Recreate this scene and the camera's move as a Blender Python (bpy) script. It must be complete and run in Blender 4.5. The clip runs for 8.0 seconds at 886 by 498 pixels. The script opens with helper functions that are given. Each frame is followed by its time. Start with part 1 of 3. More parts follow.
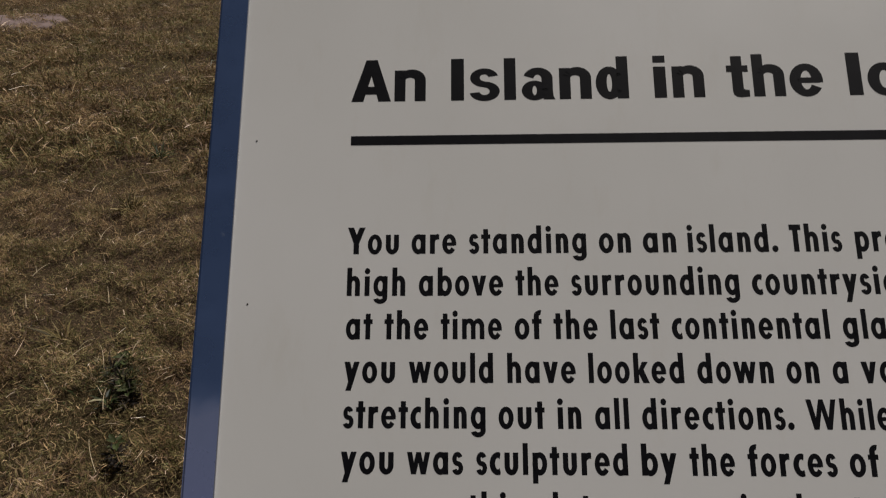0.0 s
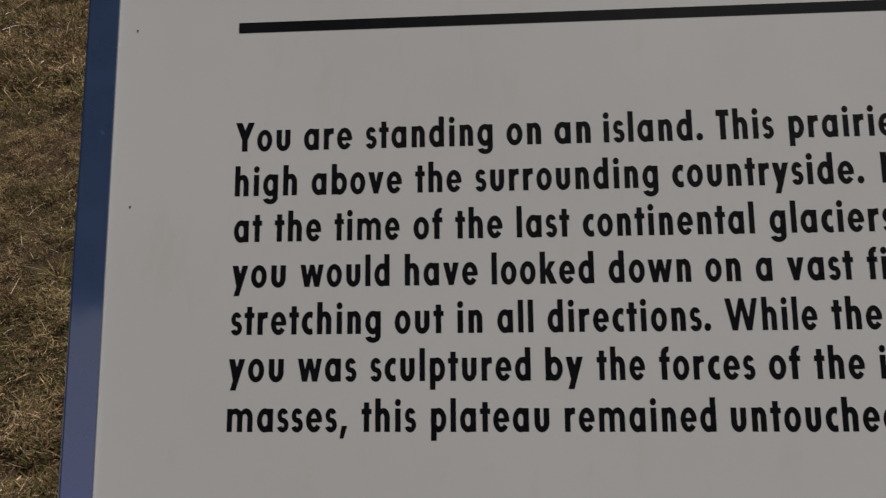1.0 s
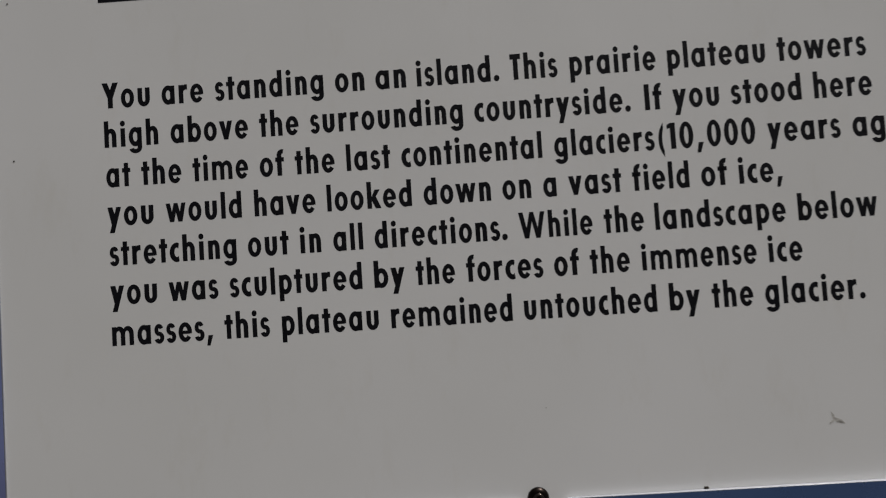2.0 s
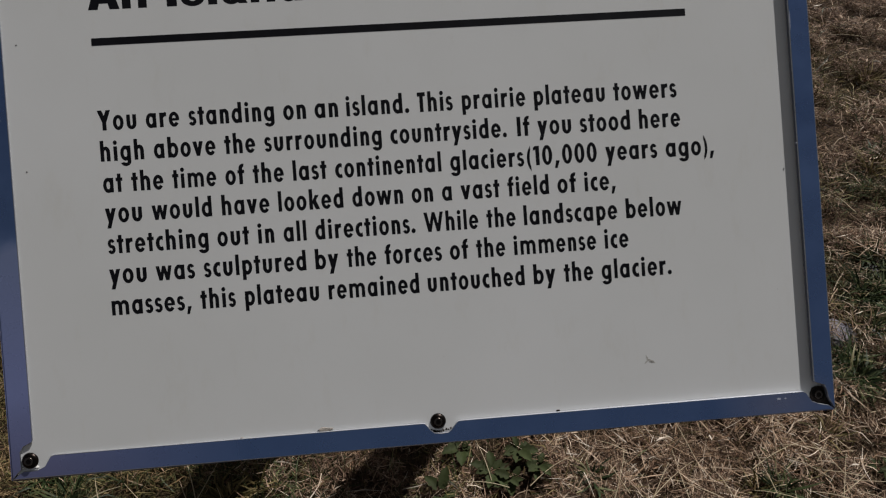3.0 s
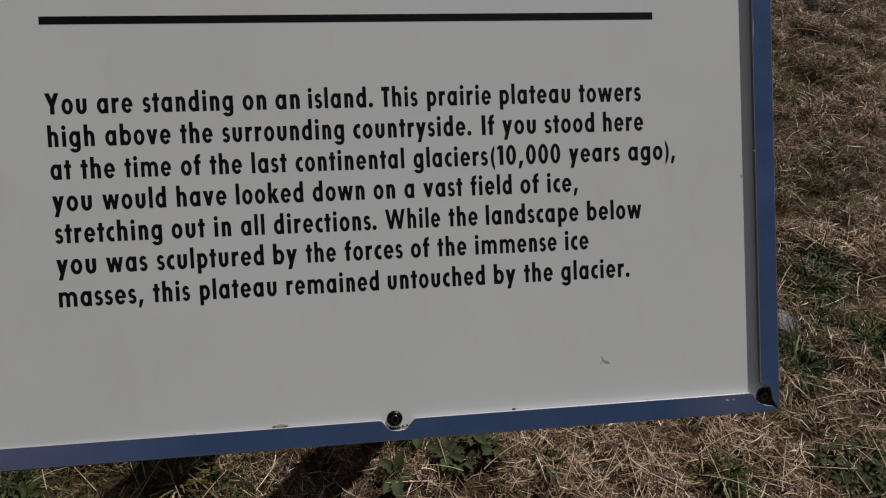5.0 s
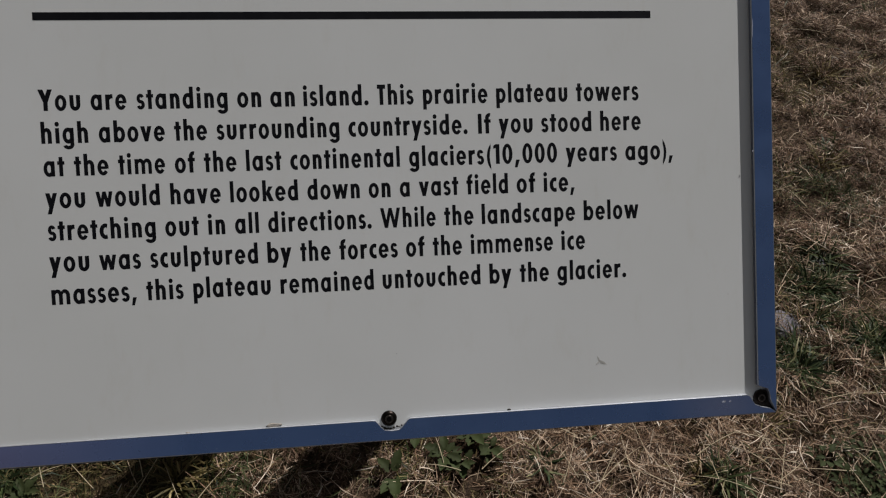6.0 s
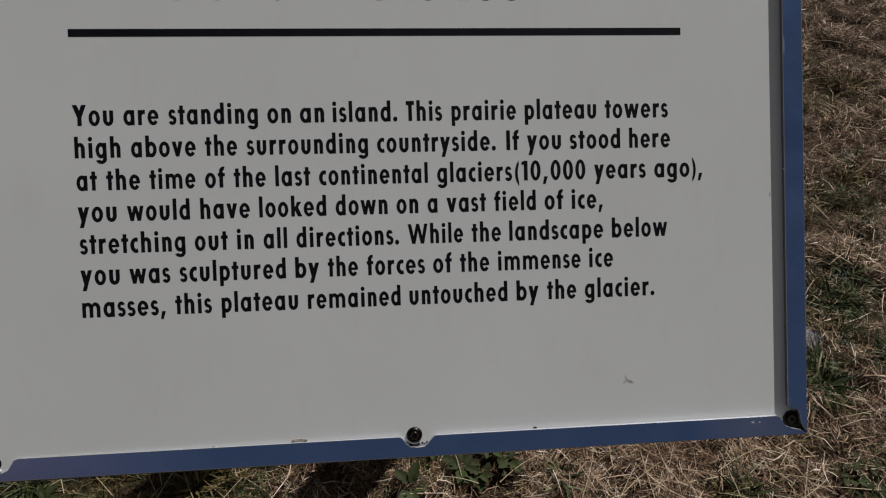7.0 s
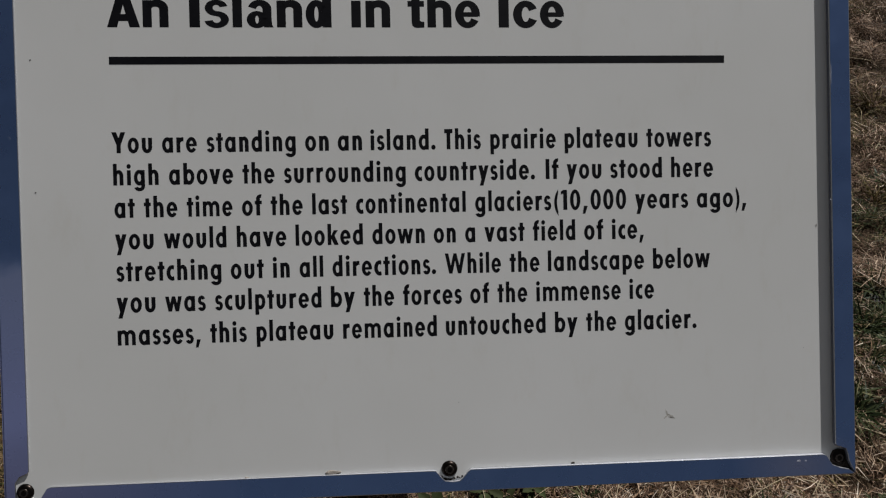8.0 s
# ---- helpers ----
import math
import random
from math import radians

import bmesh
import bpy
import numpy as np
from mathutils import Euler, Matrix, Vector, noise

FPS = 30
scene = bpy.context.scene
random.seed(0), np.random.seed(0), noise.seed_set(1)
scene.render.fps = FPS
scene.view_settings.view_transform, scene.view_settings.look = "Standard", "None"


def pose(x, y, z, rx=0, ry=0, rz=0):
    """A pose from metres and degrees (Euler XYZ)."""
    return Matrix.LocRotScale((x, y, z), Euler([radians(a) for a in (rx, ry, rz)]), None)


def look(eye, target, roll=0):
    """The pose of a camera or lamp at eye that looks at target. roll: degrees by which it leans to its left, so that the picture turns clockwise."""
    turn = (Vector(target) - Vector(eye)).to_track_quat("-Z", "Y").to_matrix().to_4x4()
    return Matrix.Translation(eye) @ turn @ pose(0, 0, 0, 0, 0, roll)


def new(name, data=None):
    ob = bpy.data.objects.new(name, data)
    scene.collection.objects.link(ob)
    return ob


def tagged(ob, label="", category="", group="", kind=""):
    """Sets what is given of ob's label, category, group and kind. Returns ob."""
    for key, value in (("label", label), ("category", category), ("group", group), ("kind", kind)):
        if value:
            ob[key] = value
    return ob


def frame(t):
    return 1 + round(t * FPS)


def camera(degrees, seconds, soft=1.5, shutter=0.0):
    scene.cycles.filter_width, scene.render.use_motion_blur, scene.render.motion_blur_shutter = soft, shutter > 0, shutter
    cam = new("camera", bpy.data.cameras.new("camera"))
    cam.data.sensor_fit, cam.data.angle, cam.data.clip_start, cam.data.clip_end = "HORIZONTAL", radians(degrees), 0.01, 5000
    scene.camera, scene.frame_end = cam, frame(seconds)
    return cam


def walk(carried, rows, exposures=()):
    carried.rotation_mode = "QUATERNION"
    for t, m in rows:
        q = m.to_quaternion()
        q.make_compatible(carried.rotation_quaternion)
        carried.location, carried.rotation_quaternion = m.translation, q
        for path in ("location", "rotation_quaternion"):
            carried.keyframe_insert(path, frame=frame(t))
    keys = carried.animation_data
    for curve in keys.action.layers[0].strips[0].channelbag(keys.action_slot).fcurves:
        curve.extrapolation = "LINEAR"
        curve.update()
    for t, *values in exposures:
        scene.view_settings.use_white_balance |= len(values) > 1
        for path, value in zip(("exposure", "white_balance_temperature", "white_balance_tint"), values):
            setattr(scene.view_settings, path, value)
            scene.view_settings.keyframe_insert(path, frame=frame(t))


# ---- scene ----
# ---- camera ----
# The board leans back; eye and target are given in the board's own plane:
# x to the right, y into the board, z up its face, from the middle of the title's rule.
TILT = 49.3          # degrees between board and ground
RULE_HEIGHT = 0.928  # metres of the rule over the ground
BOARD = pose(0, 0, RULE_HEIGHT, TILT - 90, 0, 0)
cam = camera(66.7, 8.0, soft=1.15, shutter=0.15)
PATH = [
    (0, (-0.1565, -0.3479, -0.1385), (-0.2270, 1.6015, 0.2927), 0.10),
    (0.5, (-0.1311, -0.3234, -0.1491), (-0.2585, 1.6450, 0.1839), 0.15),
    (1, (-0.0996, -0.3155, -0.1552), (-0.2157, 1.6654, 0.1034), -0.51),
    (1.5, (-0.0483, -0.3190, -0.1723), (-0.0980, 1.6736, 0.0008), -2.60),
    (2, (-0.0250, -0.3736, -0.1735), (-0.0639, 1.6245, -0.0814), -3.73),
    (2.2, (-0.0141, -0.4080, -0.1698), (-0.0357, 1.5920, -0.1210), -3.92),
    (3.3, (-0.0060, -0.5182, -0.1501), (0.1542, 1.4749, -0.1897), -3.69),
    (3.5, (-0.0127, -0.5206, -0.1416), (0.1667, 1.4706, -0.1924), -3.42),
    (4, (-0.0196, -0.5136, -0.1405), (0.1993, 1.4727, -0.2240), -2.66),
    (4.5, (-0.0126, -0.5035, -0.1417), (0.2169, 1.4807, -0.2427), -2.41),
    (6, (-0.0008, -0.4955, -0.1435), (0.2261, 1.4886, -0.2528), -2.09),
    (6.5, (-0.0039, -0.4970, -0.1393), (0.2078, 1.4892, -0.2398), -1.87),
    (7, (-0.0100, -0.4932, -0.1371), (0.1758, 1.4963, -0.2214), -1.65),
    (7.5, (-0.0141, -0.4864, -0.1310), (0.1435, 1.5065, -0.1902), -1.41),
    (8, (-0.0237, -0.4839, -0.1251), (0.1126, 1.5110, -0.1687), -1.17),
]
walk(cam, [(t, BOARD @ look(eye, target, roll)) for t, eye, target, roll in PATH], exposures=[(0.0, -0.24, 6330, 12.5), (0.6, -0.25, 6220, 12.5), (1.2, -0.29, 6130, 12), (2.2, -0.29, 6030, 11.5), (3.3, -0.26, 5930, 10.5), (8.0, -0.25, 5930, 10)])

# ---- light ----
SUN_EAST, SUN_UP = 43.0, 53.0   # degrees from +y towards +x, degrees over the ground
sun_way = Vector((math.sin(radians(SUN_EAST)) * math.cos(radians(SUN_UP)), math.cos(radians(SUN_EAST)) * math.cos(radians(SUN_UP)), math.sin(radians(SUN_UP))))
world = bpy.data.worlds.new("sky")
world.use_nodes = True
scene.world = world
sky = world.node_tree.nodes.new("ShaderNodeTexSky")
sky.sky_type, sky.sun_disc = "NISHITA", False
sky.sun_elevation, sky.sun_rotation = radians(SUN_UP), radians(SUN_EAST)
sky.altitude, sky.air_density, sky.dust_density, sky.ozone_density = 1200, 1.0, 4.0, 0.8
back = world.node_tree.nodes["Background"]
back.inputs["Strength"].default_value = 0.036
# a milky, hazy sky
haze = world.node_tree.nodes.new("ShaderNodeHueSaturation")
haze.inputs["Saturation"].default_value = 0.10
world.node_tree.links.new(sky.outputs[0], haze.inputs["Color"])
warm = world.node_tree.nodes.new("ShaderNodeMix")
warm.data_type, warm.blend_type = "RGBA", "MULTIPLY"
warm.inputs[0].default_value, warm.inputs[7].default_value = 1.0, (1.0, 0.985, 0.96, 1)
world.node_tree.links.new(haze.outputs[0], warm.inputs[6])
world.node_tree.links.new(warm.outputs[2], back.inputs[0])
sun = new("sun", bpy.data.lights.new("sun", "SUN"))
sun.data.energy, sun.data.angle, sun.data.color = 5.45, radians(0.53), (1.0, 0.935, 0.84)
sun.matrix_world = look(sun_way * 20, (0, 0, 0))


# ---- materials ----
def material(name, rough=0.6, metal=0.0, spec=0.5):
    m = bpy.data.materials.new(name)
    m.use_nodes = True
    b = m.node_tree.nodes["Principled BSDF"]
    b.inputs["Roughness"].default_value, b.inputs["Metallic"].default_value = rough, metal
    b.inputs["Specular IOR Level"].default_value = spec
    return m, m.node_tree, b


def node(tree, kind, **inputs):
    n = tree.nodes.new(kind)
    for key, value in inputs.items():
        n.inputs[key.replace("_", " ")].default_value = value
    return n


def ramp(tree, source, stops):
    n = tree.nodes.new("ShaderNodeValToRGB")
    e = n.color_ramp.elements
    while len(e) < len(stops):
        e.new(0.5)
    for s, (at, colour) in zip(e, stops):
        s.position, s.color = at, (*colour, 1)
    tree.links.new(source, n.inputs[0])
    return n.outputs[0]


def noise_of(tree, scale, detail=4.0, rough=0.6, stretch=None):
    co = node(tree, "ShaderNodeTexCoord").outputs["Object"]
    if stretch:
        mp = node(tree, "ShaderNodeMapping", Scale=stretch)
        tree.links.new(co, mp.inputs[0])
        co = mp.outputs[0]
    n = node(tree, "ShaderNodeTexNoise", Scale=scale, Detail=detail, Roughness=rough)
    tree.links.new(co, n.inputs["Vector"])
    return n.outputs["Fac"]


def mixed(tree, fac, a, b, how="MIX"):
    n = tree.nodes.new("ShaderNodeMix")
    n.data_type, n.blend_type = "RGBA", how
    for socket, value in ((n.inputs[0], fac), (n.inputs[6], a), (n.inputs[7], b)):
        if isinstance(value, bpy.types.NodeSocket):
            tree.links.new(value, socket)
        else:
            socket.default_value = (*value, 1) if isinstance(value, tuple) else value
    return n.outputs[2]


def bump(tree, b, height, strength, distance):
    n = node(tree, "ShaderNodeBump", Strength=strength, Distance=distance)
    tree.links.new(height, n.inputs["Height"])
    tree.links.new(n.outputs[0], b.inputs["Normal"])


def enamel():
    """Off-white baked enamel, a little yellowed and dusty."""
    m, t, b = material("white_enamel", 0.42, 0.0, 0.35)
    base = ramp(t, noise_of(t, 4.0, 4.0), [(0.3, (0.76, 0.755, 0.73)), (0.7, (0.82, 0.815, 0.80))])
    dust = ramp(t, noise_of(t, 60.0, 6.0, 0.7, (1.0, 0.35, 0.35)), [(0.55, (1, 1, 1)), (0.8, (0.96, 0.95, 0.93))])
    t.links.new(mixed(t, 1.0, base, dust, "MULTIPLY"), b.inputs["Base Color"])
    rough = ramp(t, noise_of(t, 25.0), [(0.3, (0.36,) * 3), (0.7, (0.5,) * 3)])
    t.links.new(rough, b.inputs["Roughness"])
    bump(t, b, noise_of(t, 900.0, 2.0), 0.04, 0.0004)
    return m


def ink():
    m, t, b = material("black_ink", 0.65, 0.0, 0.12)
    t.links.new(ramp(t, noise_of(t, 70.0, 4.0), [(0.3, (0.003, 0.003, 0.005)), (0.75, (0.008, 0.008, 0.011))]), b.inputs["Base Color"])
    return m


LAVENDER_FOOT, LAVENDER_MIDDLE, LAVENDER_TOP = (0.14, 0.14, 0.25), (0.25, 0.285, 0.54), (0.22, 0.265, 0.44)


def rail_metal(corner, spot_at):
    """Blue anodised aluminium with scuffs, turning lavender grey round one corner, a point in the sign's space."""
    m, t, b = material("blue_anodised_aluminium", 0.3, 0.8)
    off = t.nodes.new("ShaderNodeVectorMath")
    off.operation = "SUBTRACT"
    t.links.new(node(t, "ShaderNodeTexCoord").outputs["Object"], off.inputs[0])
    off.inputs[1].default_value = corner
    axes = t.nodes.new("ShaderNodeSeparateXYZ")
    t.links.new(off.outputs[0], axes.inputs[0])
    ragged_height = t.nodes.new("ShaderNodeMath")
    ragged_height.operation = "MULTIPLY_ADD"
    t.links.new(noise_of(t, 30.0, 3.0), ragged_height.inputs[0])
    ragged_height.inputs[1].default_value = 0.020
    t.links.new(axes.outputs["Z"], ragged_height.inputs[2])
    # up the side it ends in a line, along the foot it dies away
    side = ramp(t, ragged_height.outputs[0], [(0.138, (1, 1, 1)), (0.146, (0, 0, 0))])
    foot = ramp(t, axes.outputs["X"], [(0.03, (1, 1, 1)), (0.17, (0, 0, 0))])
    lavender_mask = mixed(t, 1.0, side, foot, "MULTIPLY")
    pale = ramp(t, ragged_height.outputs[0], [(0.0, LAVENDER_FOOT), (0.06, LAVENDER_MIDDLE), (0.14, LAVENDER_TOP)])
    base = ramp(t, noise_of(t, 14.0, 4.0), [(0.3, (0.135, 0.215, 0.44)), (0.7, (0.165, 0.255, 0.50))])
    scuff = ramp(t, noise_of(t, 160.0, 6.0, 0.7), [(0.68, (0, 0, 0)), (0.74, (1, 1, 1))])
    base = mixed(t, lavender_mask, base, pale)
    t.links.new(mixed(t, lavender_mask, (0.8, 0.8, 0.8), (0.3, 0.3, 0.3)), b.inputs["Metallic"])
    # a smaller lavender spot, strongest in its middle
    near, spot, size = (t.nodes.new("ShaderNodeVectorMath") for _ in range(3))
    near.operation, spot.operation, size.operation = "SUBTRACT", "MULTIPLY", "LENGTH"
    t.links.new(node(t, "ShaderNodeTexCoord").outputs["Object"], near.inputs[0])
    near.inputs[1].default_value = spot_at
    spot.inputs[1].default_value = (0.6, 1, 1)
    t.links.new(near.outputs[0], spot.inputs[0])
    t.links.new(spot.outputs[0], size.inputs[0])
    base = mixed(t, ramp(t, size.outputs["Value"], [(0.004, (0.55,) * 3), (0.030, (0, 0, 0))]), base, (0.36, 0.36, 0.50))
    t.links.new(mixed(t, mixed(t, 1.0, scuff, (0.35, 0.35, 0.35), "MULTIPLY"), base, (0.62, 0.66, 0.75)), b.inputs["Base Color"])
    t.links.new(ramp(t, noise_of(t, 40.0), [(0.3, (0.22,) * 3), (0.7, (0.36,) * 3)]), b.inputs["Roughness"])
    bump(t, b, noise_of(t, 500.0, 3.0), 0.05, 0.0003)
    return m


def bare_metal(name, colour, rough):
    m, t, b = material(name, rough, 1.0)
    t.links.new(mixed(t, noise_of(t, 400.0), colour, tuple(c * 0.6 for c in colour)), b.inputs["Base Color"])
    return m


def plain(name, a, b_, scale, rough=0.85):
    m, t, b = material(name, rough, 0.0, 0.25)
    t.links.new(mixed(t, noise_of(t, scale, 5.0, 0.65), a, b_), b.inputs["Base Color"])
    bump(t, b, noise_of(t, scale * 3, 5.0), 0.35, 0.002)
    return m


def timber():
    """Weathered brown post timber, grain along z."""
    m, t, b = material("weathered_timber", 0.8, 0.0, 0.3)
    grain = noise_of(t, 90.0, 6.0, 0.65, (1.0, 1.0, 0.06))
    t.links.new(ramp(t, grain, [(0.3, (0.10, 0.065, 0.04)), (0.6, (0.20, 0.14, 0.09)), (0.8, (0.28, 0.21, 0.15))]), b.inputs["Base Color"])
    bump(t, b, grain, 0.5, 0.002)
    return m


def blades(name, stops, rough, clear, dim=(0.42, 0.38, 0.34)):
    """Thin plant matter: each blade takes its own tone, some light passes through."""
    m, t, b = material(name, rough, 0.0, 0.18)
    own = node(t, "ShaderNodeNewGeometry").outputs["Random Per Island"]
    tone = ramp(t, own, stops)
    patch = ramp(t, noise_of(t, 8.0, 5.0, 0.65), [(0.36, dim), (0.64, (1, 1, 1))])
    colour = mixed(t, 1.0, tone, patch, "MULTIPLY")
    t.links.new(colour, b.inputs["Base Color"])
    thin = node(t, "ShaderNodeBsdfTranslucent")
    t.links.new(colour, thin.inputs[0])
    both = node(t, "ShaderNodeMixShader", Fac=clear)
    t.links.new(b.outputs[0], both.inputs[1])
    t.links.new(thin.outputs[0], both.inputs[2])
    t.links.new(both.outputs[0], t.nodes["Material Output"].inputs[0])
    return m


def soil():
    m, t, b = material("soil_and_thatch", 0.95, 0.0, 0.1)
    fine = noise_of(t, 120.0, 8.0, 0.75)
    a = ramp(t, fine, [(0.32, (0.014, 0.009, 0.006)), (0.5, (0.070, 0.046, 0.029)), (0.72, (0.26, 0.178, 0.112))])
    green = ramp(t, fine, [(0.32, (0.014, 0.011, 0.006)), (0.55, (0.075, 0.055, 0.025)), (0.75, (0.24, 0.175, 0.090))])
    where = ramp(t, noise_of(t, 2.3, 4.0, 0.6), [(0.42, (0, 0, 0)), (0.62, (1, 1, 1))])
    t.links.new(mixed(t, where, a, green), b.inputs["Base Color"])
    bump(t, b, fine, 1.0, 0.02)
    return m


ENAMEL, INK, TIMBER, SOIL = enamel(), ink(), timber(), soil()
EDGE = plain("dull_cut_edge", (0.15, 0.16, 0.20), (0.20, 0.21, 0.25), 200)
SCUFF_AND_GLINT = plain("pale_scuff_and_glint", (0.30, 0.32, 0.42), (0.62, 0.64, 0.72), 900)
SCREW = bare_metal("dark_oxide_screw", (0.030, 0.024, 0.021), 0.32)
BARE = bare_metal("worn_bare_aluminium", (0.62, 0.63, 0.66), 0.3)
GRIT_AND_SHADE = plain("dark_grit_and_shade", (0.015, 0.012, 0.010), (0.05, 0.04, 0.03), 400)
CHALK = plain("pale_residue", (0.62, 0.60, 0.55), (0.75, 0.73, 0.70), 300)
SMUDGE = plain("brown_smudge", (0.27, 0.235, 0.20), (0.42, 0.38, 0.33), 500)
FAINT = plain("faint_smudge", (0.48, 0.46, 0.42), (0.64, 0.62, 0.58), 500)
LIT_EDGE = plain("sunlit_cut_edge", (0.34, 0.35, 0.39), (0.46, 0.47, 0.50), 200, 0.4)
GLINT_RIM = bare_metal("glinting_screw_rim", (0.12, 0.10, 0.085), 0.25)
STONE = plain("grey_stone", (0.11, 0.10, 0.115), (0.22, 0.20, 0.22), 30)
PINK_STONE = plain("pinkish_flat_stone", (0.10, 0.072, 0.066), (0.19, 0.140, 0.130), 9)
STRAW = blades("dry_straw", [(0.0, (0.070, 0.037, 0.021)), (0.22, (0.18, 0.104, 0.060)), (0.48, (0.37, 0.242, 0.152)), (0.72, (0.60, 0.448, 0.310)), (0.90, (0.80, 0.655, 0.50)), (1.0, (0.88, 0.79, 0.67))], 0.55, 0.10, (0.50, 0.45, 0.40))
LITTER = blades("brown_litter", [(0.0, (0.044, 0.025, 0.017)), (0.45, (0.168, 0.104, 0.070)), (0.78, (0.335, 0.239, 0.168)), (0.93, (0.56, 0.42, 0.30)), (1.0, (0.70, 0.57, 0.43))], 0.7, 0.10)
THATCH = blades("worn_thatch", [(0.0, (0.165, 0.105, 0.056)), (0.4, (0.31, 0.207, 0.102)), (0.8, (0.43, 0.303, 0.160)), (1.0, (0.57, 0.42, 0.245))], 0.8, 0.1, (0.38, 0.345, 0.30))
MOSSY = blades("trodden_olive_grass", [(0.0, (0.090, 0.083, 0.029)), (0.5, (0.190, 0.163, 0.062)), (1.0, (0.34, 0.278, 0.13))], 0.75, 0.1, (0.42, 0.42, 0.34))
CRUMBS = blades("brown_crumbs", [(0.0, (0.055, 0.030, 0.019)), (0.45, (0.215, 0.133, 0.088)), (0.85, (0.44, 0.295, 0.21)), (1.0, (0.76, 0.57, 0.44))], 0.8, 0.1, (0.58, 0.54, 0.50))
OLIVE = blades("half_dry_grass", [(0.0, (0.050, 0.044, 0.016)), (0.4, (0.145, 0.118, 0.042)), (0.75, (0.26, 0.205, 0.082)), (1.0, (0.50, 0.405, 0.21))], 0.6, 0.1)
GREEN = blades("green_grass", [(0.0, (0.016, 0.028, 0.010)), (0.5, (0.048, 0.070, 0.024)), (0.85, (0.115, 0.135, 0.055)), (1.0, (0.34, 0.31, 0.17))], 0.5, 0.1)
WITHERED = blades("withered_dark_grass", [(0.0, (0.012, 0.010, 0.009)), (0.6, (0.035, 0.028, 0.022)), (0.9, (0.085, 0.065, 0.048)), (1.0, (0.50, 0.42, 0.32))], 0.7, 0.05)
STRAW_STEM = plain("pale_straw_stem", (0.52, 0.43, 0.29), (0.36, 0.28, 0.17), 60, 0.55)
LEAF = blades("weed_leaf", [(0.0, (0.032, 0.046, 0.014)), (0.6, (0.070, 0.086, 0.029)), (1.0, (0.15, 0.145, 0.055))], 0.72, 0.12)


# ---- mesh helpers ----
def part(name, bm, mat, parent=None, label="", smooth=False):
    """Links a bmesh, given in the parent's space, as one mesh object."""
    me = bpy.data.meshes.new(name)
    bm.to_mesh(me)
    bm.free()
    me.materials.append(mat)
    for p in me.polygons:
        p.use_smooth = smooth
    ob = new(name, me)
    ob.parent = parent
    return tagged(ob, label)


def prism(outline, y0, y1):
    """A plate: an outline in x and z, from y0 to y1."""
    bm = bmesh.new()
    front = [bm.verts.new((x, y0, z)) for x, z in outline]
    rear = [bm.verts.new((x, y1, z)) for x, z in outline]
    bm.faces.new(front), bm.faces.new(rear[::-1])
    for n in range(len(outline)):
        k = (n + 1) % len(outline)
        bm.faces.new((front[n], rear[n], rear[k], front[k]))
    bmesh.ops.recalc_face_normals(bm, faces=bm.faces)
    return bm


def box(x0, x1, y0, y1, z0, z1):
    return prism([(x0, z0), (x1, z0), (x1, z1), (x0, z1)], y0, y1)


def join(*some):
    out = some[0]
    for bm in some[1:]:
        me = bpy.data.meshes.new("joined")
        bm.to_mesh(me)
        bm.free()
        out.from_mesh(me)
        bpy.data.meshes.remove(me)
    return out


def bevelled(ob, width, segments=2, edge=None):
    """Rounds the edges; edge: a material that shows on them."""
    mod = ob.modifiers.new("bevel", "BEVEL")
    if edge:
        ob.data.materials.append(edge)
        mod.material = 1
    mod.width, mod.segments, mod.limit_method, mod.angle_limit = width, segments, "ANGLE", radians(40)
    return ob


def lathe(profile, steps=28):
    """Turned round the y axis: pairs of radius and y, from the front."""
    bm = bmesh.new()
    rings = []
    for r, y in profile:
        rings.append([bm.verts.new((r * math.cos(a), y, r * math.sin(a))) for a in np.linspace(0, 2 * math.pi, steps, endpoint=False)])
    for a, b in zip(rings, rings[1:]):
        for n in range(steps):
            k = (n + 1) % steps
            bm.faces.new((a[n], a[k], b[k], b[n]))
    bm.faces.new(rings[0]), bm.faces.new(rings[-1][::-1])
    bmesh.ops.recalc_face_normals(bm, faces=bm.faces)
    return bm


# ---- ground ----
def lie(x, y):
    """Height of the ground: flat, with small humps."""
    return 0.010 * np.sin(3.1 * x + 0.7) * np.sin(2.7 * y + 1.9) + 0.006 * np.sin(9.3 * x + 2.0 * y) * np.sin(8.1 * y - 3.0 * x + 0.4) + 0.003 * np.sin(31 * x + 5 * y) * np.sin(27 * y - 9 * x)


def ground_sheet():
    n = 241
    u = np.linspace(-1, 1, n)
    line = 5.5 * u + 2500 * np.sign(u) * np.abs(u) ** 13
    x, y = np.meshgrid(line - 0.3, line + 2.0, indexing="ij")
    z = np.where(np.hypot(x, y - 2) < 14, lie(x, y), 0.0)
    i = np.arange(n * n).reshape(n, n)
    quads = np.stack([i[:-1, :-1], i[1:, :-1], i[1:, 1:], i[:-1, 1:]], -1).reshape(-1, 4)
    me = bpy.data.meshes.new("ground")
    me.from_pydata(np.stack([x, y, z], -1).reshape(-1, 3).tolist(), [], quads.tolist())
    me.materials.append(SOIL)
    me.polygons.foreach_set("use_smooth", np.ones(len(quads), bool))
    return tagged(new("ground", me), "dry brown lawn soil matted with dead thatch", "ground", kind="structure")


ground_sheet()


